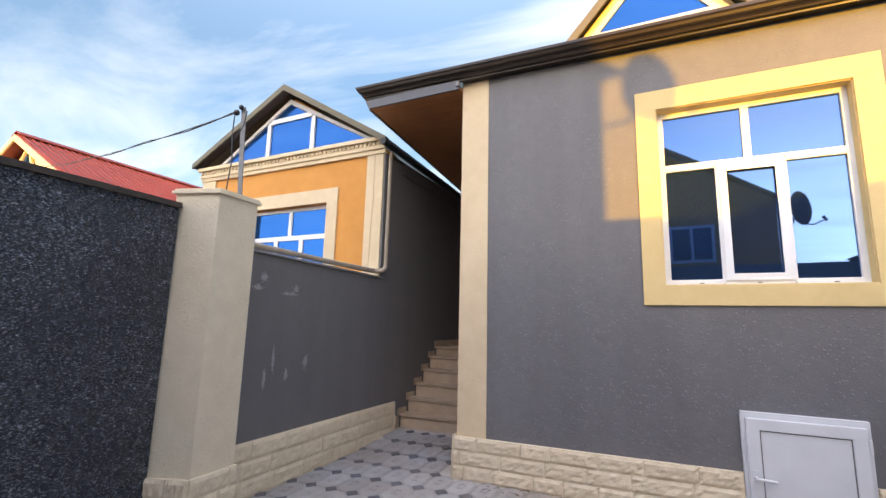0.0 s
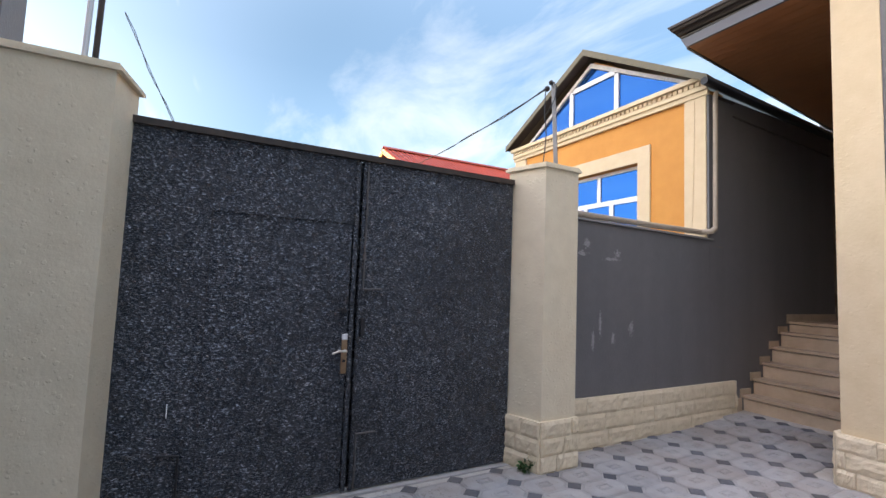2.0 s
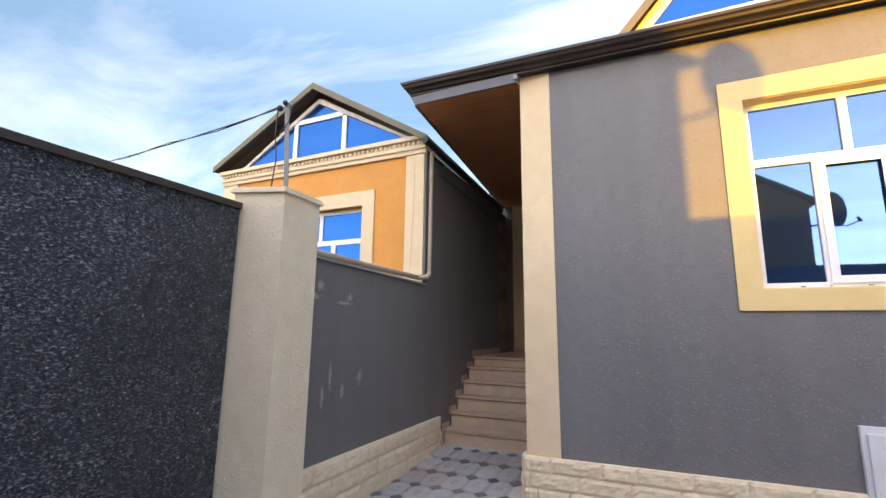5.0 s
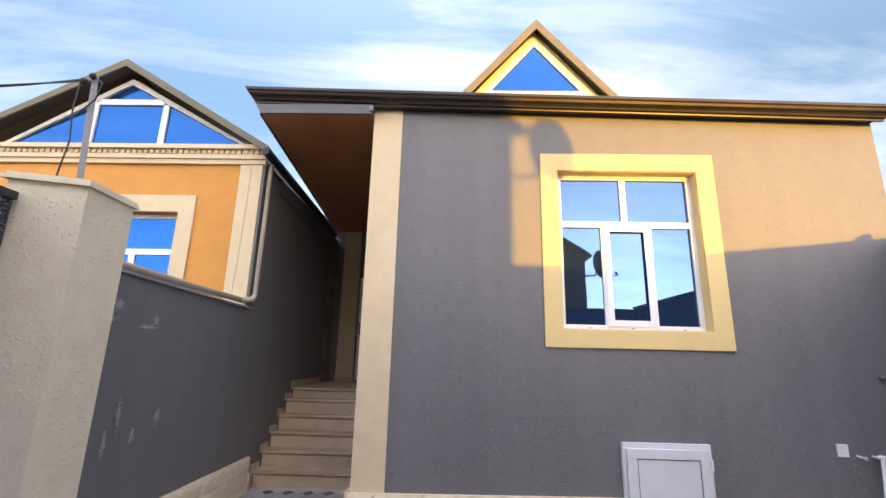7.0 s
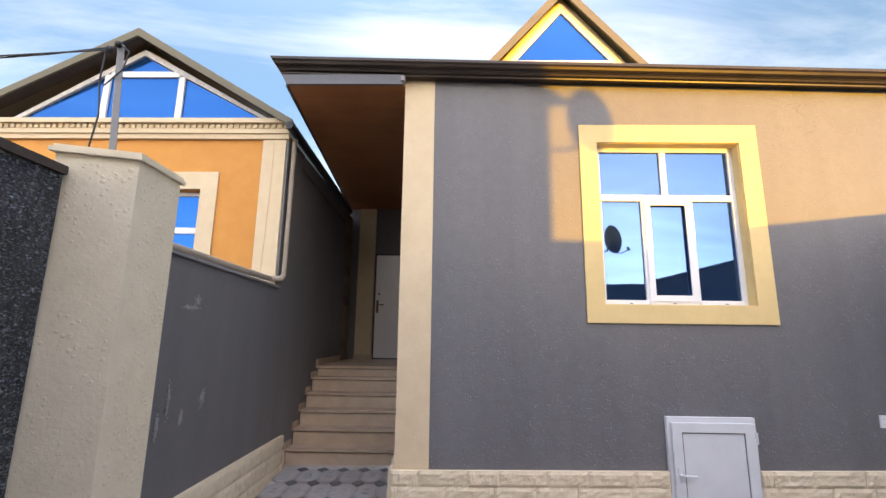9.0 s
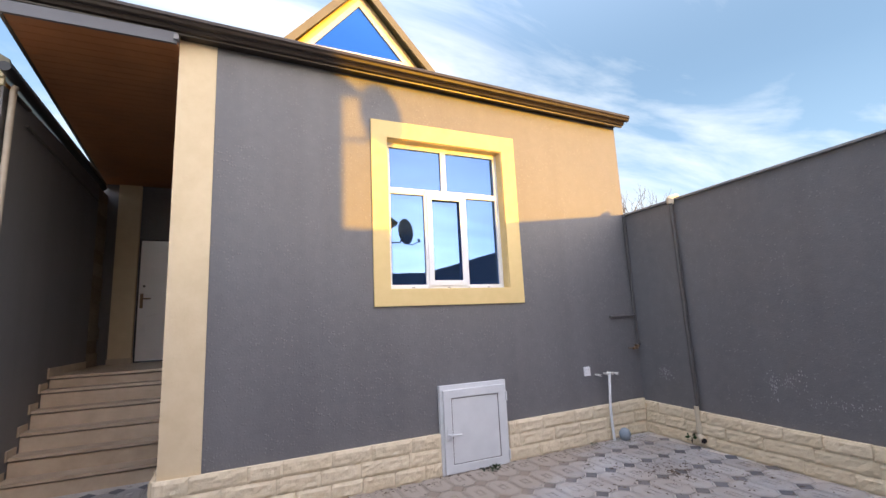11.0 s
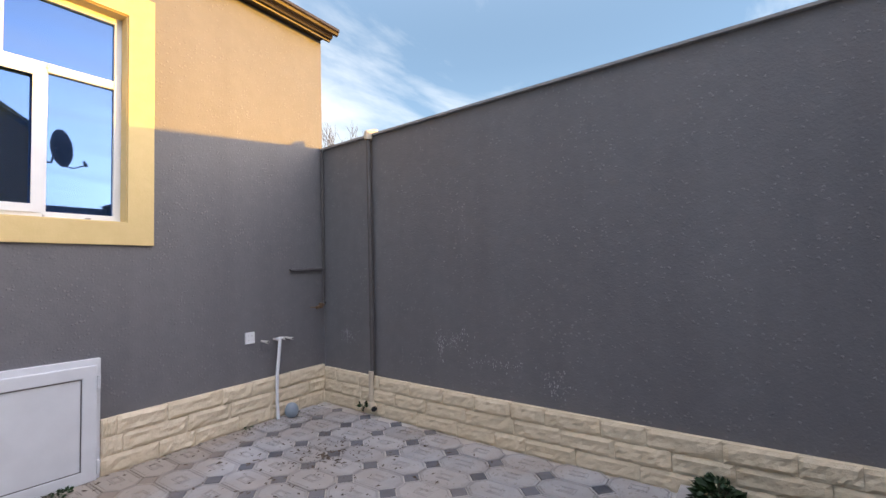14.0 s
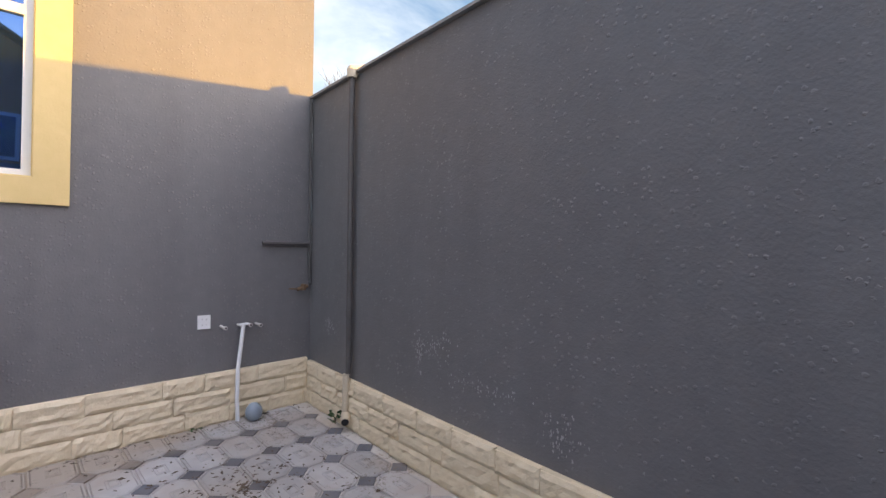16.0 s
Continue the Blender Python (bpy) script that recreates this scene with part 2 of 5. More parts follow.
ORANGE = mat("orange_stucco", (0.56, 0.25, 0.055), (0.64, 0.305, 0.075), scale=5, bump=0.5, bump_scale=60, lumps=0.6)
GATE = mat("antique_black_paint", (0.009, 0.013, 0.021), (0.016, 0.021, 0.032), scale=12, rough=(0.22, 0.32), bump=0.6, bump_scale=110, spec=0.5, distance=0.004)
# hammered relief: small wormy ridges that catch the sky, glints painted pale on their crests
gn = GATE.node_tree
gb = gn.nodes["Principled BSDF"]
gp = gn.nodes.new("ShaderNodeNewGeometry")
gmap = gn.nodes.new("ShaderNodeMapping")
gmap.inputs["Rotation"].default_value = (radians(-16), 0, 0)
gmap.inputs["Scale"].default_value = (1.0, 0.52, 1.15)
gn.links.new(gp.outputs["Position"], gmap.inputs[0])
ridge = gn.nodes.new("ShaderNodeTexNoise")
ridge.inputs["Scale"].default_value, ridge.inputs["Detail"].default_value, ridge.inputs["Roughness"].default_value = 98.0, 2.5, 0.6
ridge.inputs["Distortion"].default_value = 0.6
gn.links.new(gmap.outputs[0], ridge.inputs["Vector"])
thick = gn.nodes.new("ShaderNodeTexNoise")
thick.inputs["Scale"].default_value, thick.inputs["Detail"].default_value = 1.7, 3.0
gn.links.new(gp.outputs["Position"], thick.inputs["Vector"])
add = gn.nodes.new("ShaderNodeMath"); add.operation = "MULTIPLY_ADD"; add.inputs[1].default_value = 0.10
gn.links.new(thick.outputs["Fac"], add.inputs[0]); gn.links.new(ridge.outputs["Fac"], add.inputs[2])
thr = gn.nodes.new("ShaderNodeMapRange")
thr.inputs["From Min"].default_value, thr.inputs["From Max"].default_value = 0.595, 0.72
thr.inputs["To Max"].default_value = 0.8
gn.links.new(add.outputs[0], thr.inputs[0])
gmix = gn.nodes.new("ShaderNodeMix"); gmix.data_type = "RGBA"
gmix.inputs[7].default_value = (0.42, 0.46, 0.53, 1)
src = gb.inputs["Base Color"].links[0].from_socket
gn.links.new(thr.outputs[0], gmix.inputs[0]); gn.links.new(src, gmix.inputs[6]); gn.links.new(gmix.outputs[2], gb.inputs["Base Color"])
gn.links.new(thr.outputs[0], gb.inputs["Metallic"])
gbump = gn.nodes.new("ShaderNodeBump")
gbump.inputs["Strength"].default_value, gbump.inputs["Distance"].default_value = 1.0, 0.016
gn.links.new(ridge.outputs["Fac"], gbump.inputs["Height"]); gn.links.new(gbump.outputs[0], gb.inputs["Normal"])
BLACKP = mat("black_paint", (0.015, 0.016, 0.02), (0.03, 0.03, 0.034), scale=20, rough=(0.4, 0.55), bump=0.3, bump_scale=90)
RUST = mat("worn_brown_paint", (0.03, 0.024, 0.02), (0.07, 0.05, 0.04), scale=18, rough=(0.5, 0.7), bump=0.3)
GUTTER = mat("brown_metal_gutter", (0.034, 0.026, 0.022), (0.052, 0.041, 0.034), scale=4, rough=(0.3, 0.42), bump=0.08, metal=0.3)
FASCIA = mat("grey_blue_fascia", (0.10, 0.10, 0.115), (0.13, 0.13, 0.145), scale=5, rough=(0.4, 0.5), bump=0.08)
OLIVE = mat("olive_brown_metal", (0.115, 0.098, 0.055), (0.15, 0.128, 0.075), scale=4, rough=(0.35, 0.5), bump=0.08)
SOFFIT = mat("brown_board", (0.27, 0.108, 0.042), (0.39, 0.168, 0.068), scale=3, rough=(0.4, 0.6), bump=0.15, piece=0.3)
PVC = mat("white_pvc", (0.74, 0.75, 0.77), (0.80, 0.81, 0.83), scale=4, rough=(0.25, 0.4), bump=0.05)
HATCHM = mat("dusty_white_pvc", (0.60, 0.615, 0.635), (0.68, 0.695, 0.715), scale=5, rough=(0.35, 0.5), bump=0.06)
TAPE = mat("soiled_white_pvc", (0.48, 0.45, 0.44), (0.75, 0.72, 0.70), scale=30, rough=(0.3, 0.5), bump=0.1)
GLASS = glass_mat("mirror_glass", (0.058, 0.115, 0.265), metal=0.85)
BLUEGLASS = glass_mat("blue_mirror_glass", (0.026, 0.105, 0.34), metal=0.7)
TILE = mat("pale_paver", (0.28, 0.283, 0.29), (0.40, 0.40, 0.405), scale=9, bump=0.35, bump_scale=60, piece=0.30, rough=(0.6, 0.85), big_scale=0.9, big=0.45, dust=(0.30, 0.255, 0.21, 0.55))
DOT = mat("slate_paver", (0.062, 0.069, 0.084), (0.115, 0.123, 0.145), scale=14, bump=0.35, piece=0.5, dust=(0.25, 0.205, 0.165, 0.32))
GROUT = mat("dusty_grout", (0.45, 0.44, 0.42), (0.56, 0.55, 0.525), scale=7, bump=0.5, dust=(0.325, 0.265, 0.20, 0.6))
STEP = mat("beige_step_stone", (0.43, 0.335, 0.235), (0.60, 0.49, 0.36), scale=5, bump=0.15, rough=(0.35, 0.55), piece=0.2)
GREYPIPE = mat("grey_painted_pipe", (0.20, 0.20, 0.205), (0.28, 0.275, 0.27), scale=15, rough=(0.5, 0.7), bump=0.2)
DARKPIPE = mat("dark_painted_pipe", (0.075, 0.070, 0.070), (0.11, 0.103, 0.103), scale=15, rough=(0.45, 0.65), bump=0.2)
PALEPIPE = mat("pale_pvc_pipe", (0.31, 0.26, 0.205), (0.40, 0.34, 0.27), scale=15, rough=(0.45, 0.65), bump=0.1)
FOOT = mat("cream_pvc_pipe", (0.50, 0.43, 0.32), (0.60, 0.52, 0.40), scale=12, rough=(0.4, 0.6), bump=0.1)
STEEL = mat("brushed_handle", (0.55, 0.50, 0.43), (0.68, 0.62, 0.54), scale=30, rough=(0.25, 0.4), bump=0.05, metal=0.9)
BRASS = mat("dull_brass", (0.16, 0.10, 0.06), (0.27, 0.18, 0.11), scale=40, rough=(0.4, 0.6), metal=0.6)
DOORM = mat("white_steel_door", (0.82, 0.79, 0.79), (0.87, 0.84, 0.84), scale=3, rough=(0.2, 0.3), bump=0.05)
REDROOF = mat("red_metal_roof", (0.17, 0.032, 0.03), (0.23, 0.045, 0.04), scale=2, rough=(0.5, 0.7), bump=0.05)
LEAF = mat("dark_leaf", (0.014, 0.036, 0.010), (0.035, 0.08, 0.02), scale=20, rough=(0.45, 0.6), bump=0.2, piece=0.5)
BARK = mat("bare_bark", (0.10, 0.08, 0.06), (0.17, 0.14, 0.11), scale=12, bump=0.4)
SOIL = mat("damp_soil", (0.03, 0.025, 0.02), (0.08, 0.06, 0.045), scale=25, bump=0.9, distance=0.02)
CONCRETE = mat("pale_concrete", (0.30, 0.295, 0.29), (0.42, 0.41, 0.40), scale=12, bump=0.4)
EARTH = mat("street_asphalt", (0.05, 0.048, 0.046), (0.09, 0.085, 0.08), scale=3, bump=0.4)
CABLE = mat("black_cable", (0.02, 0.02, 0.022), (0.035, 0.035, 0.04), scale=20, rough=(0.5, 0.6))
EFFLO = mat("lime_bloom", (0.30, 0.295, 0.30), (0.42, 0.415, 0.42), scale=40, bump=0.3)
ROUGHSTONE = mat("bare_stone_blocks", (0.20, 0.165, 0.115), (0.32, 0.27, 0.20), scale=18, bump=0.8, piece=0.4, distance=0.01)
BALLM = mat("grey_blue_plastic", (0.20, 0.25, 0.30), (0.29, 0.34, 0.39), scale=8, rough=(0.4, 0.6))
BRONZE = mat("worn_bronze_plate", (0.30, 0.20, 0.12), (0.46, 0.32, 0.20), scale=30, rough=(0.3, 0.45), bump=0.05, metal=0.8)
DISHM = mat("weathered_dish", (0.10, 0.10, 0.11), (0.16, 0.16, 0.17), scale=6, rough=(0.5, 0.7))
CRUMB = mat("dry_earth_crumbs", (0.05, 0.04, 0.03), (0.14, 0.105, 0.075), scale=60, bump=0.4)
# near-black colour that stands for the shade inside the room and pipe ends
DARKFILL = mat("dark_fill", (0.01, 0.01, 0.012), (0.02, 0.02, 0.022))


# ---- mesh helpers ----
def box(bm, x0, x1, y0, y1, z0, z1):
    v = [bm.verts.new(p) for p in ((x0, y0, z0), (x1, y0, z0), (x1, y1, z0), (x0, y1, z0), (x0, y0, z1), (x1, y0, z1), (x1, y1, z1), (x0, y1, z1))]
    for q in ((3, 2, 1, 0), (4, 5, 6, 7), (0, 1, 5, 4), (1, 2, 6, 5), (2, 3, 7, 6), (3, 0, 4, 7)):
        bm.faces.new([v[k] for k in q])
    return v


def prism(bm, pts, z0, z1):
    """A plan outline (counter-clockwise) raised from z0 to z1."""
    lo, hi = [bm.verts.new((*p, z0)) for p in pts], [bm.verts.new((*p, z1)) for p in pts]
    bm.faces.new(lo[::-1]); bm.faces.new(hi)
    for k in range(len(pts)):
        j = (k + 1) % len(pts)
        bm.faces.new((lo[k], lo[j], hi[j], hi[k]))


def slab(bm, pts, depth):
    """A polygon in space made into a plate: depth is the vector to its other side."""
    a, b = [bm.verts.new(p) for p in pts], [bm.verts.new(Vector(p) + Vector(depth)) for p in pts]
    bm.faces.new(a[::-1]); bm.faces.new(b)
    for k in range(len(pts)):
        j = (k + 1) % len(pts)
        bm.faces.new((a[k], a[j], b[j], b[k]))
    bmesh.ops.recalc_face_normals(bm, faces=bm.faces)


def rod(bm, p0, p1, r, seg=10, r1=None):
    p0, p1 = Vector(p0), Vector(p1)
    turn = (p1 - p0).to_track_quat("Z", "Y").to_matrix().to_4x4()
    bmesh.ops.create_cone(bm, cap_ends=True, segments=seg, radius1=r, radius2=r if r1 is None else r1, depth=(p1 - p0).length,
                          matrix=Matrix.Translation((p0 + p1) / 2) @ turn)


def ball(bm, c, r, seg=10):
    bmesh.ops.create_uvsphere(bm, u_segments=seg, v_segments=max(6, seg // 2 + 2), radius=r, matrix=Matrix.Translation(c))


def pipe(bm, pts, r, seg=10):
    for a, b in zip(pts, pts[1:]):
        rod(bm, a, b, r, seg)
    for p in pts[1:-1]:
        ball(bm, p, r * 1.02, seg)


def finish(name, bm, material, bevel=0.0, smooth=False):
    if bevel:
        bmesh.ops.bevel(bm, geom=[e for e in bm.edges if len(e.link_faces) == 2 and e.calc_face_angle(0) > 0.6], offset=bevel, segments=2, affect="EDGES", profile=0.6)
    me = bpy.data.meshes.new(name)
    bm.to_mesh(me)
    bm.free()
    me.materials.append(material)
    if smooth:
        me.polygons.foreach_set("use_smooth", [True] * len(me.polygons))
        me.set_sharp_from_angle(angle=radians(40))
    return me


def part(name, bm, material, parent, label="", bevel=0.0, smooth=False):
    ob = new(name, finish(name, bm, material, bevel, smooth))
    ob.parent = parent
    if parent.type == "EMPTY":
        ob.matrix_parent_inverse = Matrix.Translation(parent.location).inverted()
    return tagged(ob, label)


def thing(name, at, label, category, group=""):
    ob = new(name)
    ob.location = at
    ob.empty_display_size = 0.1
    return tagged(ob, label, category, group)


def solid(name, bm, material, label, category, kind="", group="", bevel=0.0, smooth=False):
    return tagged(new(name, finish(name, bm, material, bevel, smooth)), label, category, group, kind)


def grid_box(bm, x0, x1, y0, y1, z0, z1, holes, axis="y"):
    """A wall box with rectangular holes (a0, a1, z0, z1) that go through it along axis."""
    a0, a1 = (x0, x1) if axis == "y" else (y0, y1)
    us = sorted({a0, a1, *[h[0] for h in holes], *[h[1] for h in holes]})
    zs = sorted({z0, z1, *[h[2] for h in holes], *[h[3] for h in holes]})
    for u0, u1 in zip(us, us[1:]):
        for lo, hi in zip(zs, zs[1:]):
            um, zm = (u0 + u1) / 2, (lo + hi) / 2
            if any(h[0] < um < h[1] and h[2] < zm < h[3] for h in holes):
                continue
            if axis == "y":
                box(bm, u0, u1, y0, y1, lo, hi)
            else:
                box(bm, x0, x1, u0, u1, lo, hi)
    bmesh.ops.remove_doubles(bm, verts=bm.verts, dist=1e-5)
    bm.verts.index_update()
    seen = {}
    for f in bm.faces:
        seen.setdefault(tuple(sorted(v.index for v in f.verts)), []).append(f)
    bmesh.ops.delete(bm, geom=[f for fs in seen.values() if len(fs) > 1 for f in fs], context="FACES_ONLY")


def smoothstep(a, b, x):
    t = min(1.0, max(0.0, (x - a) / (b - a)))
    return t * t * (3 - 2 * t)


def fz(x, y):
    """Height of the yard's paving, which falls a little away from the far corner."""
    d = 0.022 * (3.74 - x) + 0.035 * max(0.0, 4.74 - y)
    return -0.16 * (1 - math.exp(-d / 0.16)) + 0.09 * smoothstep(4.7, 6.1, y)


# ---- plan ----
YH = 4.787      # front of the house
XE = 3.755      # face of the east wall
XW = -3.39      # face of the neighbour's side wall and of the low wall
XG = -3.40      # gate
YS = -1.85      # face of the south wall
LAND = 1.10     # landing at the top of the steps

# ---- ground and yard floor ----
bm = bmesh.new()
for x0, x1, y0, y1 in ((-400, 400, -400, 400),):
    box(bm, x0, x1, y0, y1, -0.6, -0.35)
solid("ground", bm, EARTH, "grey street ground around the yard", "ground", "structure")
bm = bmesh.new()
nx, ny = 30, 36
gv = [[bm.verts.new((-3.6 + 7.5 * i / nx, -1.95 + 8.35 * j / ny, fz(-3.6 + 7.5 * i / nx, -1.95 + 8.35 * j / ny) - 0.012)) for i in range(nx + 1)] for j in range(ny + 1)]
for j in range(ny):
    for i in range(nx):
        bm.faces.new((gv[j][i], gv[j][i + 1], gv[j + 1][i + 1], gv[j + 1][i]))
ext = bmesh.ops.extrude_face_region(bm, geom=list(bm.faces))
bmesh.ops.translate(bm, verts=[g for g in ext["geom"] if isinstance(g, bmesh.types.BMVert)], vec=(0, 0, -0.15))
bmesh.ops.recalc_face_normals(bm, faces=bm.faces)
floor = solid("floor", bm, GROUT, "dusty yard paving of pale octagons and dark dots", "floor", "structure")

# ---- house front ----
WIN = (0.232, 1.745, 1.908, 3.65)
HAT = (0.76, 1.555, -0.05, 0.83)
bm = bmesh.new()
grid_box(bm, -1.52, XE, YH, YH + 0.32, -0.3, 4.32, [WIN, HAT])
slab(bm, [(-1.52, YH, 4.321), (XE, YH, 4.321), (-1.52, YH, 4.44)], (0, 0.32, 0))
wall_north = solid("wall_north", bm, GREY, "dark grey rough stucco house front", "wall", "structure")
bm = bmesh.new()
box(bm, -1.850, -1.521, YH - 0.010, YH + 0.32, 0.2, 4.44)
solid("trim_1", bm, SAND, "cream painted corner pilaster of the house", "pilaster", "structure", bevel=0.006)
# house side along the passage, and its back
bm = bmesh.new()
box(bm, -1.84, -1.53, YH + 0.321, 9.39, -0.3, 4.44)
solid("wall_passage", bm, GREY, "dark grey stucco side wall of the house", "wall", "structure")
bm = bmesh.new()
box(bm, XE - 0.3, XE - 0.001, YH + 0.321, 13.0, -0.3, 4.44)
solid("wall_house_east", bm, GREY, "grey stucco flank of the house", "wall", "structure")
bm = bmesh.new()
box(bm, -1.52, XE - 0.31, 12.7, 13.0, -0.3, 4.44)
solid("wall_house_back", bm, GREY, "grey stucco back wall of the house", "wall", "structure")

# window surround
bm = bmesh.new()
OUT = (0.047, 1.940, 1.725, 3.851)
grid_box(bm, OUT[0], OUT[1], YH - 0.022, YH - 0.0005, OUT[2], OUT[3], [WIN])
solid("trim_2", bm, TRIM, "yellow cream flat surround of the house window", "window trim", "structure", bevel=0.004)
bm = bmesh.new()
for a in ((WIN[0] - 0.004, WIN[0] + 0.008), (WIN[1] - 0.008, WIN[1] + 0.004)):
    box(bm, a[0], a[1], YH - 0.001, YH + 0.15, WIN[2], WIN[3])
box(bm, WIN[0] + 0.009, WIN[1] - 0.009, YH - 0.001, YH + 0.15, WIN[3] - 0.008, WIN[3] + 0.004)
box(bm, WIN[0] + 0.009, WIN[1] - 0.009, YH - 0.001, YH + 0.15, WIN[2] - 0.004, WIN[2] + 0.008)
solid("trim_3", bm, TRIM, "cream painted reveal round the window", "window reveal", "structure")


def bar(bm, x0, x1, y0, y1, z0, z1):
    box(bm, x0, x1, y0, y1, z0, z1)


def pane(bm, x0, x1, y, z0, z1):
    box(bm, x0, x1, y, y + 0.012, z0, z1)


# the house window: two lights above, three below, the middle one a sash
YF = YH + 0.105
window_1 = thing("window_1", (1.0, YF, WIN[2]), "white plastic window with mirrored panes", "window")
tagged(window_1, kind="structure")
x0, x1, z0, z1 = WIN[0] + 0.008, WIN[1] - 0.008, WIN[2] + 0.008, WIN[3] - 0.008
ZT = 3.065
XM = (x0 + x1) / 2 - 0.01
XA, XB = x0 + 0.505, x0 + 0.985
f = 0.052
PANES = ((x0 + f, XM - 0.033, ZT + 0.035, z1 - f), (XM + 0.033, x1 - f, ZT + 0.035, z1 - f), (x0 + f, XA - 0.036, z0 + f, ZT - 0.035),
         (XA + 0.036, XB - 0.036, z0 + f, ZT - 0.035), (XB + 0.036, x1 - f, z0 + f, ZT - 0.035))
bm = bmesh.new()
grid_box(bm, x0, x1, YF, YF + 0.07, z0, z1, PANES)
part("window_frame", bm, PVC, window_1, bevel=0.005)
bm = bmesh.new()
sx0, sx1, sz0, sz1, s = XA - 0.008, XB + 0.008, z0 + f - 0.012, ZT - 0.020, 0.062
bar(bm, sx0, sx0 + s, YF - 0.016, YF - 0.001, sz0, sz1)
bar(bm, sx1 - s, sx1, YF - 0.016, YF - 0.001, sz0, sz1)
bar(bm, sx0 + s, sx1 - s, YF - 0.016, YF - 0.001, sz1 - s, sz1)
bar(bm, sx0 + s, sx1 - s, YF - 0.016, YF - 0.001, sz0, sz0 + s)
sash = part("sash", bm, PVC, window_1, bevel=0.004)
for px0, px1, pz0, pz1 in PANES:
    bm = bmesh.new()
    pane(bm, px0, px1, YF + 0.028, pz0, pz1)
    part("pane", bm, GLASS, window_1, "mirrored glass")
for hx, hz in ((XA - 0.03, ZT + 0.005), (XB + 0.03, ZT + 0.005), (XA - 0.02, z0 + 0.012), (XB + 0.02, z0 + 0.012)):
    bm = bmesh.new()
    rod(bm, (hx, YF - 0.022, hz - 0.014), (hx, YF - 0.022, hz + 0.014), 0.009)
    part("hinge", bm, TAPE, window_1)
for hx in (x0 + 0.30, (XA + XB) / 2, x1 - 0.22):
    bm = bmesh.new()
    box(bm, hx - 0.016, hx + 0.016, YF - 0.006, YF, z0 + 0.014, z0 + 0.022)
    part("drain_slot", bm, DARKPIPE, window_1)
# added dark box for the unlit room, hidden by the opaque panes
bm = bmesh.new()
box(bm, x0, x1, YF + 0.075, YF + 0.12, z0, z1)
part("blind", bm, DARKFILL, window_1)

# cellar hatch
hatch = thing("cellar_hatch", (1.16, YH - 0.02, HAT[2]), "white plastic cellar hatch door in the house plinth", "hatch")
hx0, hx1, hz0, hz1 = 0.735, 1.568, -0.075, 0.850
bm = bmesh.new()
grid_box(bm, hx0, hx1, YH - 0.044, YH + 0.05, hz0, hz1, [(hx0 + 0.06, hx1 - 0.06, hz0 + 0.05, hz1 - 0.06)])
part("frame", bm, HATCHM, hatch, "white plastic frame, dusty on top", bevel=0.004)
dx0, dx1, dz0, dz1 = hx0 + 0.03, hx1 - 0.03, hz0 + 0.025, hz1 - 0.045
bm = bmesh.new()
grid_box(bm, dx0, dx1, YH - 0.078, YH - 0.045, dz0, dz1, [(dx0 + 0.095, dx1 - 0.095, dz0 + 0.09, dz1 - 0.09)])
leaf = part("door", bm, HATCHM, hatch, bevel=0.008)
bm = bmesh.new()
box(bm, dx0 + 0.096, dx1 - 0.096, YH - 0.068, YH - 0.050, dz0 + 0.091, dz1 - 0.091)
part("panel", bm, HATCHM, leaf)
bm = bmesh.new()
for a in ((dx0 + 0.095, dx0 + 0.101, dz0 + 0.09, dz1 - 0.09), (dx1 - 0.101, dx1 - 0.095, dz0 + 0.09, dz1 - 0.09), (dx0 + 0.101, dx1 - 0.101, dz0 + 0.09, dz0 + 0.096), (dx0 + 0.101, dx1 - 0.101, dz1 - 0.096, dz1 - 0.09)):
    box(bm, a[0], a[1], YH - 0.073, YH - 0.0685, a[2], a[3])
part("gasket", bm, DARKPIPE, leaf, "dark rubber gasket")
bm = bmesh.new()
hz = dz0 + 0.40
box(bm, dx0 + 0.028, dx0 + 0.062, YH - 0.088, YH - 0.0785, hz - 0.055, hz + 0.055)
rod(bm, (dx0 + 0.045, YH - 0.088, hz), (dx0 + 0.045, YH - 0.127, hz), 0.011)
rod(bm, (dx0 + 0.045, YH - 0.125, hz), (dx0 + 0.175, YH - 0.125, hz - 0.006), 0.011)
part("handle", bm, HATCHM, leaf, "white lever handle", smooth=True)
for hz in (dz0 + 0.10, dz1 - 0.13):
    bm = bmesh.new()
    rod(bm, (dx1 + 0.008, YH - 0.078, hz - 0.05), (dx1 + 0.008, YH - 0.078, hz + 0.05), 0.013)
    part("hinge", bm, HATCHM, hatch)

# ---- roof of the house ----
bm = bmesh.new()
RS = math.tan(radians(24))
roofpts = [(-3.17, 4.62, 4.50), (XE + 0.10, 4.62, 4.33), (XE + 0.10, 9.2, 4.33 + 4.58 * RS), (-3.47, 9.2, 4.50 + 4.58 * RS)]
slab(bm, roofpts, (0, 0, 0.05))
solid("roof", bm, OLIVE, "brown metal roof of the house", "roof", "structure")
bm = bmesh.new()
slab(bm, [(-3.47, 9.22, 4.50 + 4.58 * RS), (XE + 0.10, 9.22, 4.33 + 4.58 * RS), (XE + 0.10, 13.2, 4.38), (-3.6, 13.2, 4.55)], (0, 0, 0.05))
solid("roof_back", bm, OLIVE, "brown metal back slope of the house roof", "roof", "structure")


EAVE_FALL = 0.0246


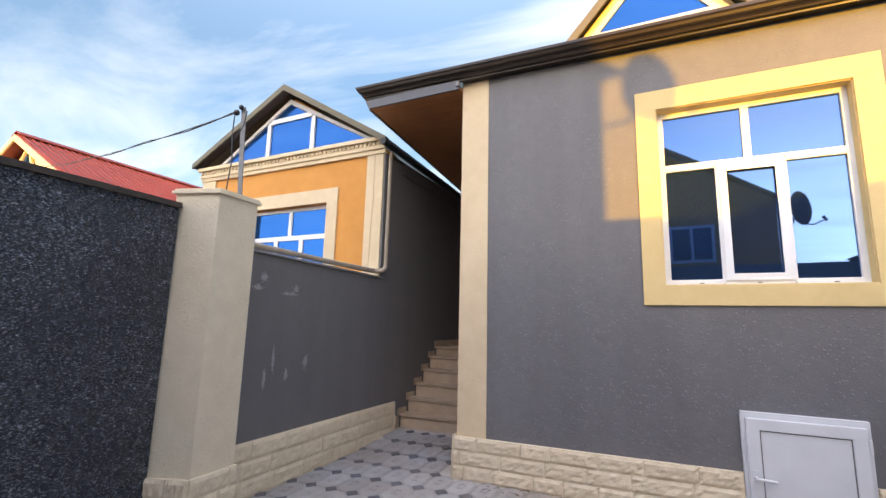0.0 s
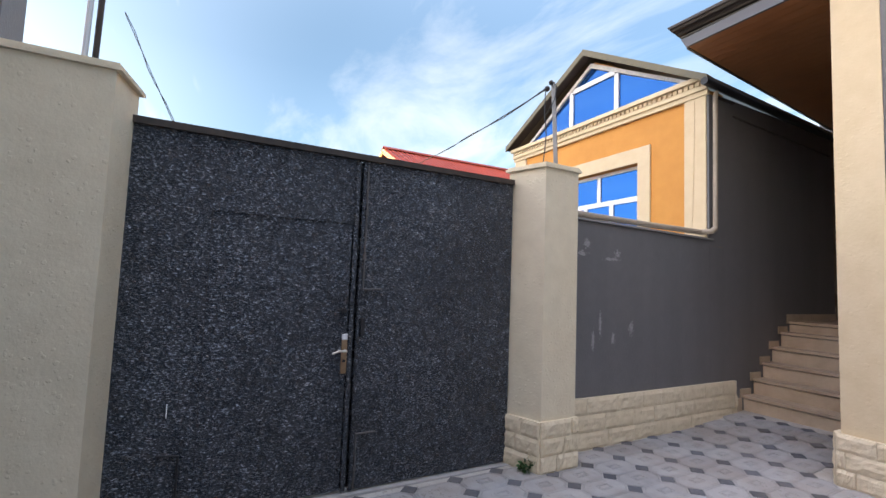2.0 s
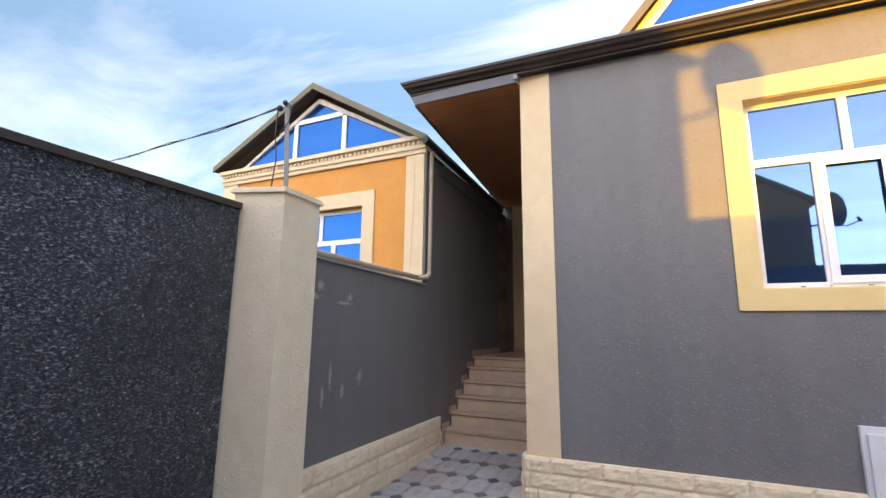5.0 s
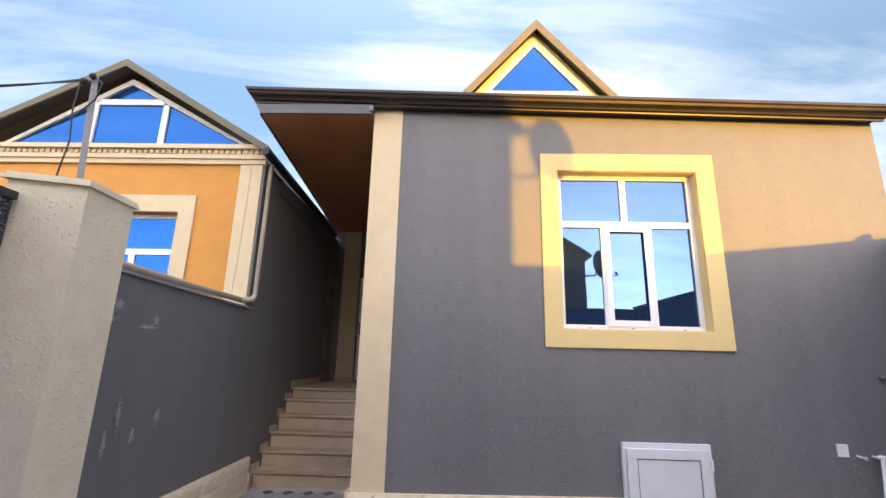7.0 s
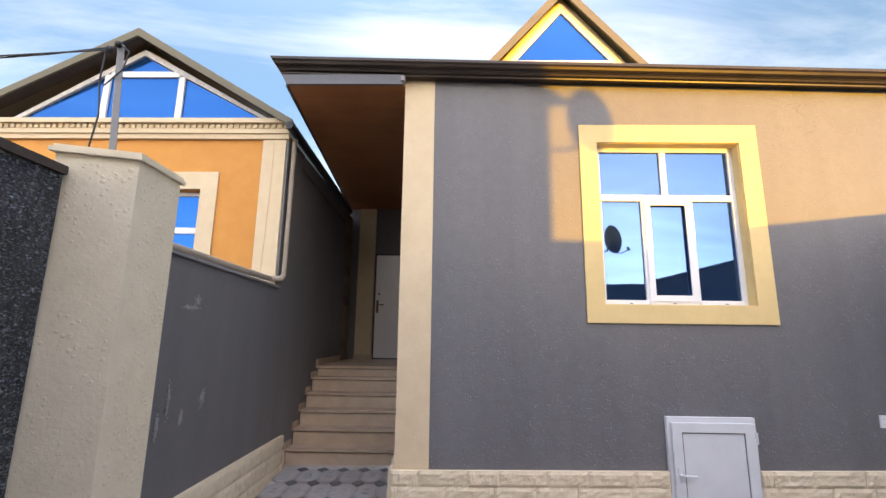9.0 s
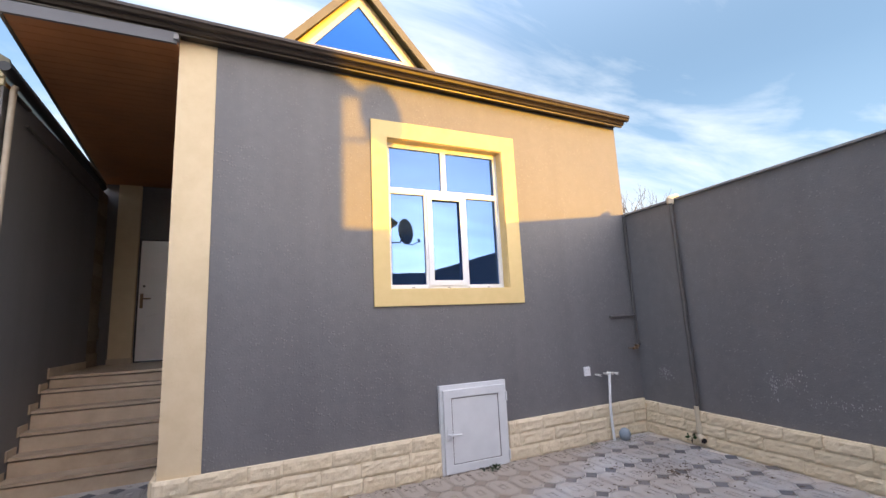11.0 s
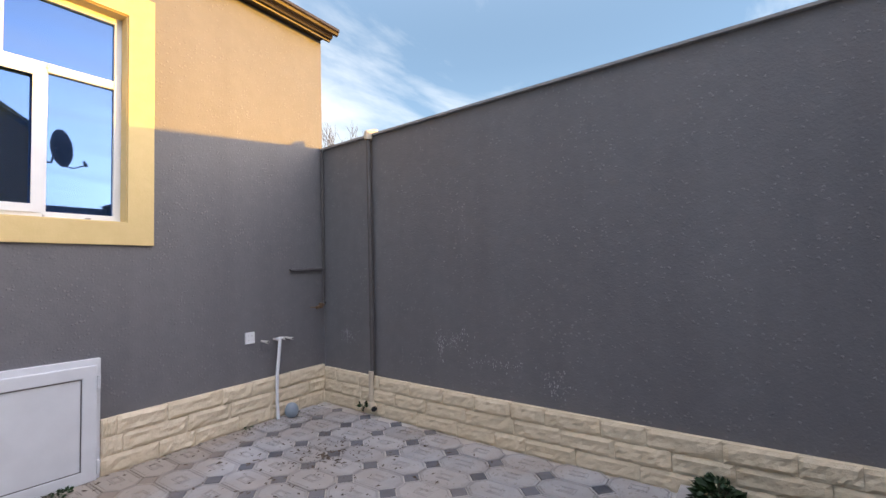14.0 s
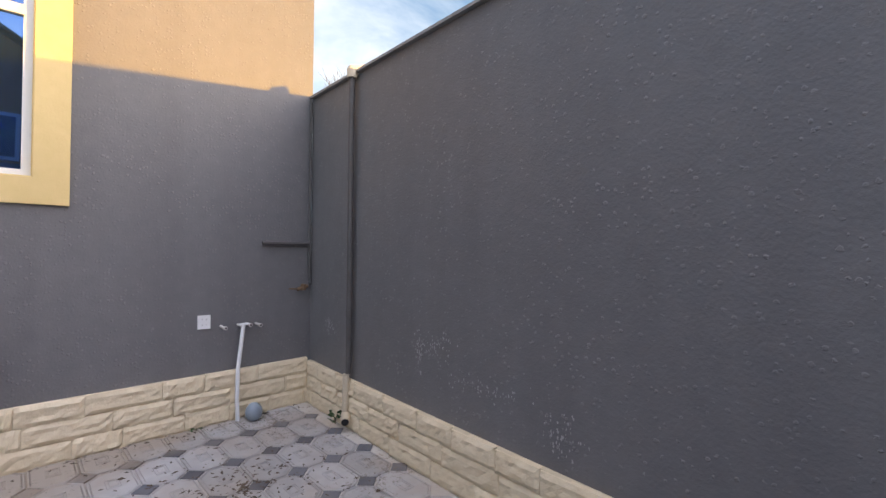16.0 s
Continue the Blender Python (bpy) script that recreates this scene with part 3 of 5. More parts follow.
def moulding(bm, prof, xa, xb, shear=0.0):
    """A gutter or cornice profile (y, z) swept along x; its west end raked by shear."""
    a, b = [bm.verts.new((xa + shear * (4.562 - z), y, z)) for y, z in prof], [bm.verts.new((xb, y, z - EAVE_FALL * (xb - xa))) for y, z in prof]
    for k in range(len(prof)):
        j = (k + 1) % len(prof)
        bm.faces.new((a[k], b[k], b[j], a[j]))
    bm.faces.new(a); bm.faces.new(b[::-1])
    bmesh.ops.recalc_face_normals(bm, faces=bm.faces)


gutter = thing("gutter", (0.2, 4.68, 4.38), "dark brown stepped metal gutter along the house eaves", "gutter")
bm = bmesh.new()
moulding(bm, [(4.560, 4.520), (4.560, 4.548), (4.575, 4.562), (4.64, 4.562), (4.64, 4.500), (4.612, 4.470), (4.585, 4.480), (4.575, 4.505)], -3.32, XE + 0.10, 0.6)
part("gutter_lip", bm, GUTTER, gutter, smooth=False)
bm = bmesh.new()
moulding(bm, [(4.615, 4.465), (4.64, 4.498), (4.70, 4.498), (4.70, 4.412), (4.675, 4.412), (4.672, 4.428), (4.640, 4.434), (4.632, 4.45)], -3.315, XE + 0.05, 0.6)
part("gutter_trough", bm, GUTTER, gutter)
bm = bmesh.new()
slab(bm, [(-1.84, 4.701, 4.385), (XE - 0.01, 4.701, 4.262), (XE - 0.01, YH - 0.003, 4.262), (-1.84, YH - 0.003, 4.385)], (0, 0, 0.03))
part("eave_board", bm, GUTTER, gutter)
bm = bmesh.new()
slab(bm, [(-3.145, 4.655, 4.270), (-1.86, 4.655, 4.270), (-1.86, 4.655, 4.383), (-3.205, 4.655, 4.383)], (0, 0.03, 0))
part("fascia", bm, FASCIA, gutter, "grey blue fascia board")
bm = bmesh.new()
box(bm, -1.885, -1.845, 4.63, 4.69, 4.30, 4.35)
part("bracket", bm, GREYPIPE, gutter, "small grey bracket")

# boarded soffit over the passage
bm = bmesh.new()
soff = lambda y: -3.13 - (y - 4.6) * 0.068
sofz = lambda y: 4.275 - (y - 4.69) * 0.016
n = 40
for k in range(n):
    ya, yb = 4.69 + (9.38 - 4.69) * k / n, 4.69 + (9.38 - 4.69) * (k + 1) / n - 0.005
    za, zb = sofz(ya), sofz(yb)
    slab(bm, [(soff(ya), ya, za), (-1.851, ya, za), (-1.851, yb, zb), (soff(yb), yb, zb)], (0, 0, 0.02))
slab(bm, [(soff(4.69), 4.69, 4.297), (-1.851, 4.69, 4.297), (-1.851, 9.38, 4.222), (soff(9.38), 9.38, 4.222)], (0, 0, 0.02))
solid("ceiling", bm, SOFFIT, "brown wooden boarded soffit over the passage", "ceiling", "structure")
bm = bmesh.new()
slab(bm, [(soff(4.7) - 0.03, 4.7, 4.266), (soff(4.7), 4.7, 4.266), (soff(9.38), 9.38, 4.19), (soff(9.38) - 0.03, 9.38, 4.19)], (0, 0, 0.2))
part("edge_board", bm, GUTTER, gutter)

# dormer
dormer = thing("dormer", (0.285, 6.0, 5.2), "triangular roof dormer with a mirrored window", "dormer")
AX, AZ, BW, BZ = 0.285, 6.66, 1.32, 5.18
sl = (AZ - 5.44) / 1.075
bm = bmesh.new()
for sgn in (-1, 1):
    zz = AZ - sl * 1.42
    slab(bm, [(AX, 5.98, AZ), (AX + sgn * 1.42, 5.98, zz), (AX + sgn * 1.42, 8.9, zz), (AX, 8.9, AZ)], (0, 0, -0.03))
part("dormer_roof", bm, OLIVE, dormer)
bm = bmesh.new()
for sgn in (-1, 1):
    zz = AZ - sl * 1.42
    slab(bm, [(AX, 5.95, AZ + 0.005), (AX + sgn * 1.42, 5.95, zz + 0.005), (AX + sgn * 1.42, 5.95, zz - 0.14), (AX, 5.95, AZ - 0.16)], (0, 0.03, 0))
part("verge_board", bm, OLIVE, dormer)
bm = bmesh.new()
slab(bm, [(AX - 1.3, 6.16, AZ - sl * 1.42 + 0.03), (AX + 1.3, 6.16, AZ - sl * 1.42 + 0.03), (AX, 6.16, AZ - 0.05)], (0, 0.05, 0))
part("gable_wall", bm, TRIM, dormer)


def tri_ring(bm, cx, base, half, top, w, y, depth):
    """A triangular window frame: outer triangle less the inner one."""
    o = [(cx - half, base), (cx + half, base), (cx, top)]
    s = (top - base) / half
    k = w * math.sqrt(1 + s * s) / s
    i = [(cx - half + k + w / s, base + w), (cx + half - k - w / s, base + w), (cx, top - w * math.sqrt(1 + s * s))]
    for a in range(3):
        b = (a + 1) % 3
        slab(bm, [(o[a][0], y, o[a][1]), (o[b][0], y, o[b][1]), (i[b][0], y, i[b][1]), (i[a][0], y, i[a][1])], (0, depth, 0))
    return i


bm = bmesh.new()
ins = tri_ring(bm, 0.270, 5.40, 0.93, 6.49, 0.05, 6.098, 0.055)
part("window_surround", bm, SAND, dormer, "cream triangular surround")
bm = bmesh.new()
ins = tri_ring(bm, 0.270, ins[0][1] + 0.001, ins[1][0] - 0.271, ins[2][1] - 0.001, 0.07, 6.10, 0.055)
fr = part("window_frame", bm, TAPE, dormer, "white plastic triangular frame")
bm = bmesh.new()
slab(bm, [(p[0], 6.125, p[1]) for p in ins], (0, 0.012, 0))
part("pane", bm, BLUEGLASS, dormer, "blue mirrored glass")

# ---- east and south walls ----
bm = bmesh.new()
slab(bm, [(XE, YS - 0.25, -0.3), (XE, 4.786, -0.3), (XE, 4.786, 2.915), (XE, YS - 0.25, 2.99)], (0.25, 0, 0))
wall_east = solid("wall_east", bm, GREY, "dark grey rough stucco yard wall", "wall", "structure")
bm = bmesh.new()
slab(bm, [(XE - 0.035, YS - 0.25, 2.991), (XE + 0.285, YS - 0.25, 2.991), (XE + 0.285, 4.78, 2.916), (XE - 0.035, 4.78, 2.916)], (0, 0, 0.022))
solid("trim_4", bm, GREYPIPE, "thin grey metal coping on the yard wall", "coping", "structure")
bm = bmesh.new()
box(bm, -3.5, XE - 0.002, YS - 0.25, YS, -0.3, 2.93)
wall_south = solid("wall_south", bm, GREY, "dark grey stucco back wall of the yard", "wall", "structure")
bm = bmesh.new()
box(bm, -3.45, -3.13, YS + 0.002, -1.088, -0.3, 3.3)
solid("wall_west_south", bm, GREY, "dark grey stucco wall beside the gate pillar", "wall", "structure")
bm = bmesh.new()
slab(bm, [(XW, 2.98, -0.3), (XW, 5.488, -0.3), (XW, 5.488, 2.115), (XW, 2.98, 2.165)], (-0.22, 0, 0))
wall_low = solid("wall_west", bm, GREY, "low dark grey stucco wall between pillar and neighbour", "wall", "structure")
bm = bmesh.new()
slab(bm, [(XW + 0.03, 2.98, 2.166), (XW + 0.03, 5.53, 2.116), (XW - 0.25, 5.53, 2.116), (XW - 0.25, 2.98, 2.166)], (0, 0, 0.022))
solid("trim_5", bm, GREYPIPE, "grey cement coping of the low wall", "coping", "structure")

# ---- gate pillars ----
PN = [(-3.085, 2.585), (-3.095, 2.985), (-3.46, 2.985), (-3.46, 2.46)]
PS = [(-3.085, -1.07), (-3.085, -0.565), (-3.46, -0.50), (-3.46, -1.07)]


def pillar(plan, top, base, label):
    cx, cy = sum(p[0] for p in plan) / 4, sum(p[1] for p in plan) / 4
    p = thing("gate_pillar", (cx, cy, fz(cx, cy)), label, "pillar", "gate pillars")
    bm = bmesh.new()
    prism(bm, plan, base, top)
    part("shaft", bm, CREAM, p, bevel=0.012)
    bm = bmesh.new()
    big = [(cx + (x - cx) * 1.11, cy + (y - cy) * 1.11) for x, y in plan]
    prism(bm, big, top + 0.001, top + 0.025)
    mid = [(cx + (x - cx) * 1.05, cy + (y - cy) * 1.05) for x, y in plan]
    prism(bm, mid, top + 0.026, top + 0.045)
    part("cap", bm, CREAM, p, "cream cement cap", bevel=0.006)
    return p


pillar_n = pillar(PN, 2.535, -0.3, "cream stucco gate pillar with a split stone base")
pillar_s = pillar(PS, 2.60, -0.3, "tall cream stucco gate pillar with lumpy plaster")

# ---- gate ----
gate = thing("gate", (XG, 0.96, fz(XG, 0.96)), "black hammered-metal double yard gate with a closed wicket", "gate")
GB, GT = -0.115, 2.402
bm = bmesh.new()
box(bm, XG - 0.055, XG + 0.02, -0.52, 2.465, GT + 0.004, GT + 0.050)
part("top_rail", bm, RUST, gate, "rust-brown worn top rail", bevel=0.006)
YSPL = 0.995
WY0, WY1, WZ = -0.03, 0.948, 1.895
bm = bmesh.new()
grid_box(bm, XG - 0.05, XG, -0.515, YSPL - 0.012, GB, GT, [(WY0, WY1, GB, WZ)], axis="x")
left_leaf = part("gate_leaf", bm, GATE, gate)
bm = bmesh.new()
box(bm, XG - 0.05, XG - 0.004, WY0 + 0.004, WY1 - 0.007, GB + 0.01, WZ - 0.006)
wicket = part("wicket_door", bm, GATE, gate)
bm = bmesh.new()
box(bm, XG - 0.066, XG - 0.052, -0.51, 2.46, GB + 0.002, GT)
part("backing", bm, BLACKP, gate)
bm = bmesh.new()
box(bm, XG - 0.05, XG, YSPL + 0.012, 2.46, GB, GT)
right_leaf = part("gate_leaf", bm, GATE, gate)
bm = bmesh.new()
box(bm, XG + 0.001, XG + 0.012, YSPL - 0.045, YSPL - 0.014, GB, GT - 0.02)
part("stile", bm, GATE, left_leaf, bevel=0.002)
bm = bmesh.new()
box(bm, XG + 0.001, XG + 0.012, YSPL + 0.014, YSPL + 0.035, GB, GT - 0.02)
part("stile", bm, GATE, right_leaf, bevel=0.002)
bm = bmesh.new()
box(bm, XG - 0.003, XG + 0.004, WY1 - 0.04, WY1 - 0.012, GB + 0.02, WZ - 0.01)
part("stile", bm, GATE, wicket)
# lever handle on a long plate
bm = bmesh.new()
box(bm, XG - 0.003, XG + 0.010, 0.902, 0.944, 0.755, 1.005)
plate = part("handle_plate", bm, BRONZE, wicket, "long worn bronze lock plate", bevel=0.004)
bm = bmesh.new()
box(bm, XG - 0.003, XG + 0.010, 0.902, 0.944, 1.007, 1.05)
part("plate_top", bm, PVC, wicket, "pale scuffed end of the lock plate", bevel=0.006)
bm = bmesh.new()
rod(bm, (XG + 0.01, 0.925, 0.926), (XG + 0.055, 0.925, 0.926), 0.011)
pipe(bm, [(XG + 0.052, 0.93, 0.926), (XG + 0.054, 0.87, 0.929), (XG + 0.048, 0.825, 0.910)], 0.009)
part("lever", bm, STEEL, wicket, "steel lever", smooth=True)
bm = bmesh.new()
rod(bm, (XG + 0.010, 0.923, 0.85), (XG + 0.014, 0.923, 0.85), 0.012)
part("keyhole", bm, BLACKP, wicket)
for by, bz, ln in ((0.86, 1.232, 0.09),):
    bm = bmesh.new()
    rod(bm, (XG + 0.012, by, bz), (XG + 0.012, by + ln, bz), 0.008)
    box(bm, XG, XG + 0.02, by + 0.03, by + 0.06, bz - 0.022, bz + 0.012)
    part("latch", bm, BLACKP, wicket)
for bz, up in ((1.392, 1), (0.30, -1)):
    bm = bmesh.new()
    pipe(bm, [(XG + 0.018, YSPL + 0.048, GT - 0.03 if up > 0 else GB + 0.01), (XG + 0.018, YSPL + 0.048, bz), (XG + 0.024, YSPL + 0.20, bz + 0.004)], 0.0075, 8)
    for k in (0.25, 0.6):
        z = bz + up * k
        box(bm, XG + 0.0, XG + 0.026, YSPL + 0.036, YSPL + 0.060, z - 0.02, z + 0.02) if GB < z < GT else None
    part("drop_bolt", bm, DARKPIPE, right_leaf, "black drop bolt with a bent grip")
bm = bmesh.new()
pipe(bm, [(XG + 0.008, -0.12, GB + 0.01), (XG + 0.008, -0.12, 0.30), (XG + 0.012, -0.24, 0.315)], 0.0075, 8)
part("drop_bolt", bm, BLACKP, left_leaf)
bm = bmesh.new()
box(bm, XG + 0.0, XG + 0.022, YSPL + 0.045, YSPL + 0.075, 1.04, 1.17)
part("pull", bm, BLACKP, right_leaf, bevel=0.006)
bm = bmesh.new()
box(bm, XG - 0.0035, XG + 0.001, -0.206, -0.200, 0.54, 0.63)
part("scratch", bm, PVC, left_leaf, "pale scratch in the paint")
bm = bmesh.new()
box(bm, XG - 0.14, XG + 0.05, -0.5, 2.46, -0.3, GB - 0.012)
solid("threshold", bm, CONCRETE, "dirty cement threshold under the gate", "threshold", "structure")

# ---- neighbour's house ----
YN = 5.49
nb = thing("neighbour_house", (-5.35, YN, 2.0), "orange neighbour house with cream corners and a glazed gable", "house")
NX0 = -7.40
NWIN = (-6.18, -4.44, 1.75, 3.33)
bm = bmesh.new()
grid_box(bm, NX0, XW - 0.002, YN, YN + 0.3, -0.3, 4.05, [NWIN])
part("wall", bm, ORANGE, nb, "orange stucco front")
bm = bmesh.new()
box(bm, XW - 0.3, XW, YN + 0.301, 8.74, -0.3, 4.02)
part("side_wall", bm, GREY, nb, "dark grey stucco side")
bm = bmesh.new()
box(bm, XW - 0.024, XW + 0.001, YN - 0.012, YN + 0.30, 2.05, 4.0)
part("side_wall", bm, GREY, nb, "dark grey stucco return")
bm = bmesh.new()
box(bm, XW - 0.024, XW + 0.001, YN, YN + 0.30, -0.3, 2.049)
part("side_wall", bm, GREY, nb, "dark grey stucco return")
bm = bmesh.new()
box(bm, NX0, XW - 0.31, 8.6, 8.9, -0.3, 4.02)
part("back_wall", bm, ORANGE, nb)
for a, b in ((-3.705, XW - 0.026), (NX0 - 0.01, NX0 + 0.33)):
    bm = bmesh.new()
    box(bm, a, b, YN - 0.03, YN - 0.001, -0.3, 3.985)
    part("pilaster", bm, SAND, nb, "cream corner pilaster", bevel=0.006)
bm = bmesh.new()
grid_box(bm, NWIN[0] - 0.215, NWIN[1] + 0.21, YN - 0.03, YN - 0.001, NWIN[2] - 0.2, NWIN[3] + 0.225, [NWIN])
part("window_surround", bm, SAND, nb, "cream window surround", bevel=0.005)
cor = part("cornice", (lambda b: (box(b, NX0 - 0.05, XW + 0.012, YN - 0.07, YN - 0.031, 4.055, 4.115), b)[1])(bmesh.new()), SAND, nb, "cream dentil cornice", bevel=0.004)
bm = bmesh.new()
box(bm, NX0 - 0.07, XW + 0.02, YN - 0.12, YN + 0.02, 4.175, 4.235)
part("cornice", bm, SAND, nb, bevel=0.01)
bm = bmesh.new()
box(bm, NX0 - 0.04, XW + 0.008, YN - 0.045, YN - 0.001, 3.99, 4.054)
part("cornice", bm, SAND, nb, bevel=0.01)
bm = bmesh.new()
box(bm, NX0 - 0.03, XW + 0.006, YN - 0.05, YN - 0.001, 4.116, 4.174)
part("cornice", bm, SAND, nb)
dent = None
for k in range(52):
    x = XW + 0.0 - 0.078 * k
    if dent is None:
        bm = bmesh.new()
        box(bm, -0.052, 0.0, YN - 0.080, YN - 0.051, 4.118, 4.172)
        dent = finish("dentil", bm, SAND)
    d = new("dentil", dent)
    d.location = (x, 0, 0)
    d.parent = cor
# lower window
YNF = YN + 0.11
a0, a1, c0, c1 = NWIN[0], NWIN[1], NWIN[2], NWIN[3]
xs = [a0, -5.59, -5.04, a1]
xu = -5.30
tz = 2.83
NPANES = ((a0 + 0.055, xu - 0.035, tz + 0.04, c1 - 0.055), (xu + 0.035, a1 - 0.055, tz + 0.04, c1 - 0.055), (a0 + 0.055, xs[1] - 0.04, c0 + 0.055, tz - 0.04),
          (xs[1] + 0.04, xs[2] - 0.04, c0 + 0.055, tz - 0.04), (xs[2] + 0.04, a1 - 0.055, c0 + 0.055, tz - 0.04))
bm = bmesh.new()
grid_box(bm, a0, a1, YNF, YNF + 0.06, c0, c1, NPANES)
nframe = part("window", bm, PVC, nb, "white plastic window frame", bevel=0.005)
for q in NPANES:
    bm = bmesh.new()
    box(bm, q[0], q[1], YNF + 0.02, YNF + 0.032, q[2], q[3])
    part("pane", bm, BLUEGLASS, nframe, "blue mirrored glass")
# glazed gable
GX, GA, GBZ = -5.43, 5.285, 4.245
GW0, GW1 = -7.14, -3.60
bm = bmesh.new()
fw = 0.07


def gable_z(x):
    return GBZ + (GA - GBZ) * (1 - abs(x - GX) / (GX - GW0 if x < GX else GW1 - GX))


y0, y1 = YN + 0.02, YN + 0.08
slab(bm, [(GW0, y0, GBZ), (GW1, y0, GBZ), (GW1 - 0.12, y0, GBZ + 0.06), (GW0 + 0.12, y0, GBZ + 0.06)], (0, 0.06, 0))
gf = part("gable_window", bm, TAPE, nb, "white triangular gable window frame")
for sgn, xe in ((-1, GW0), (1, GW1)):
    bm = bmesh.new()
    slab(bm, [(xe, y0, GBZ + 0.001), (GX, y0, GA), (GX, y0, GA - 0.085), (xe - sgn * 0.20, y0, GBZ + 0.061)], (0, 0.06, 0))
    part("rafter_frame", bm, TAPE, gf)
M1, M2, TRZ = -5.88, -4.885, 4.925
for mx in (M1, M2):
    bm = bmesh.new()
    box(bm, mx - 0.04, mx + 0.04, y0 + 0.002, y1 + 0.004, GBZ + 0.06, gable_z(mx) - 0.09)
    part("mullion", bm, PVC, gf)
bm = bmesh.new()
box(bm, M1 + 0.04, M2 - 0.04, y0 + 0.002, y1 + 0.004, TRZ - 0.04, TRZ + 0.04)
part("transom", bm, PVC, gf)
for pts in ([(GW0 + 0.2, GBZ + 0.06), (M1 - 0.04, GBZ + 0.06), (M1 - 0.04, gable_z(M1 - 0.04) - 0.09)],
            [(M1 + 0.04, GBZ + 0.06), (M2 - 0.04, GBZ + 0.06), (M2 - 0.04, TRZ - 0.04), (M1 + 0.04, TRZ - 0.04)],
            [(M1 + 0.06, TRZ + 0.04), (M2 - 0.06, TRZ + 0.04), (M2 - 0.06, gable_z(M2) - 0.06), (GX, GA - 0.09), (M1 + 0.06, gable_z(M1) - 0.06)],
            [(M2 + 0.04, GBZ + 0.06), (GW1 - 0.2, GBZ + 0.06), (M2 + 0.04, gable_z(M2 + 0.04) - 0.09)]):
    bm = bmesh.new()
    slab(bm, [(x, YN + 0.05, z) for x, z in pts], (0, 0.012, 0))
    part("pane", bm, BLUEGLASS, gf, "blue mirrored glass")
bm = bmesh.new()
slab(bm, [(GW0 - 0.2, YN + 0.12, 4.06), (GW1 + 0.2, YN + 0.12, 4.06), (GX, YN + 0.12, GA + 0.05)], (0, 0.1, 0))
part("gable_wall", bm, ORANGE, nb)
# roof with a boxed verge
RX, RZ = -5.40, 5.445
ER, EL = (-3.298, 4.168), (-7.55, 4.31)
for ex, ez in (ER, EL):
    bm = bmesh.new()
    slab(bm, [(RX, 5.32, RZ), (ex, 5.32, ez), (ex - 0.054, 9.0, ez - 0.08), (RX, 9.0, RZ - 0.08)], (0, 0, -0.035))
    part("roof", bm, OLIVE, nb, "olive brown metal roof slope")
    bm = bmesh.new()
    slab(bm, [(RX, 5.30, RZ + 0.012), (ex, 5.30, ez + 0.012), (ex, 5.30, ez - 0.085), (RX, 5.30, RZ - 0.095)], (0, 0.028, 0))
    part("verge_board", bm, OLIVE, nb, "olive metal verge")
    bm = bmesh.new()
    slab(bm, [(RX, 5.33, RZ - 0.05), (ex, 5.33, ez - 0.05), (ex, YN + 0.016, ez - 0.05), (RX, YN + 0.016, RZ - 0.05)], (0, 0, -0.02))
    part("verge_soffit", bm, RUST, nb, "dark underside of the roof edge")
bm = bmesh.new()
rod(bm, (ER[0] - 0.03, 5.29, ER[1] - 0.065), (ER[0] - 0.105, 9.0, ER[1] - 0.145), 0.05, 12)
part("gutter", bm, BLACKP, nb, "black eaves gutter", smooth=True)
bm = bmesh.new()
box(bm, XW + 0.001, ER[0] - 0.05, YN + 0.1, 6.0, 3.97, 3.99)
part("eave_soffit", bm, RUST, nb)
bm = bmesh.new()
pipe(bm, [(XW + 0.06, YN + 0.06, 4.02), (XW + 0.055, YN + 0.045, 3.96), (XW + 0.055, YN + 0.03, 2.28)], 0.029, 12)
part("downpipe", bm, PALEPIPE, nb, "pale plastic downpipe", smooth=True)
bm = bmesh.new()
pipe(bm, [(XW + 0.02, YN + 0.5, 3.80), (XW + 0.02, 8.6, 3.70)], 0.014, 8)
part("side_cable", bm, DARKPIPE, nb)
bm = bmesh.new()
pipe(bm, [(-3.56, YN - 0.036, 3.97), (-3.565, YN - 0.036, 3.4), (-3.58, YN - 0.036, 2.8), (-3.60, YN - 0.036, 2.2)], 0.003, 6)
part("clipped_wire", bm, SAND, nb, "thin cream wire held by clips", smooth=True)
bm = bmesh.new()
pipe(bm, [(XW + 0.055, YN + 0.03, 2.27), (XW + 0.045, YN - 0.02, 2.225), (XW - 0.06, YN - 0.09, 2.215), (XW - 0.09, 4.6, 2.225), (XW - 0.10, 3.05, 2.245)], 0.034, 12)
wpipe = solid("drain_pipe", bm, PALEPIPE, "pale grey drain pipe lying on the low wall", "pipe", smooth=True)
# bare stone edge at the end of the side wall
bm = bmesh.new()
box(bm, XW - 0.3, XW - 0.04, 8.741, 9.6, -0.3, 4.0)
endwall = solid("wall_stone_end", bm, ROUGHSTONE, "bare rough stone wall end in the passage", "wall", "structure")

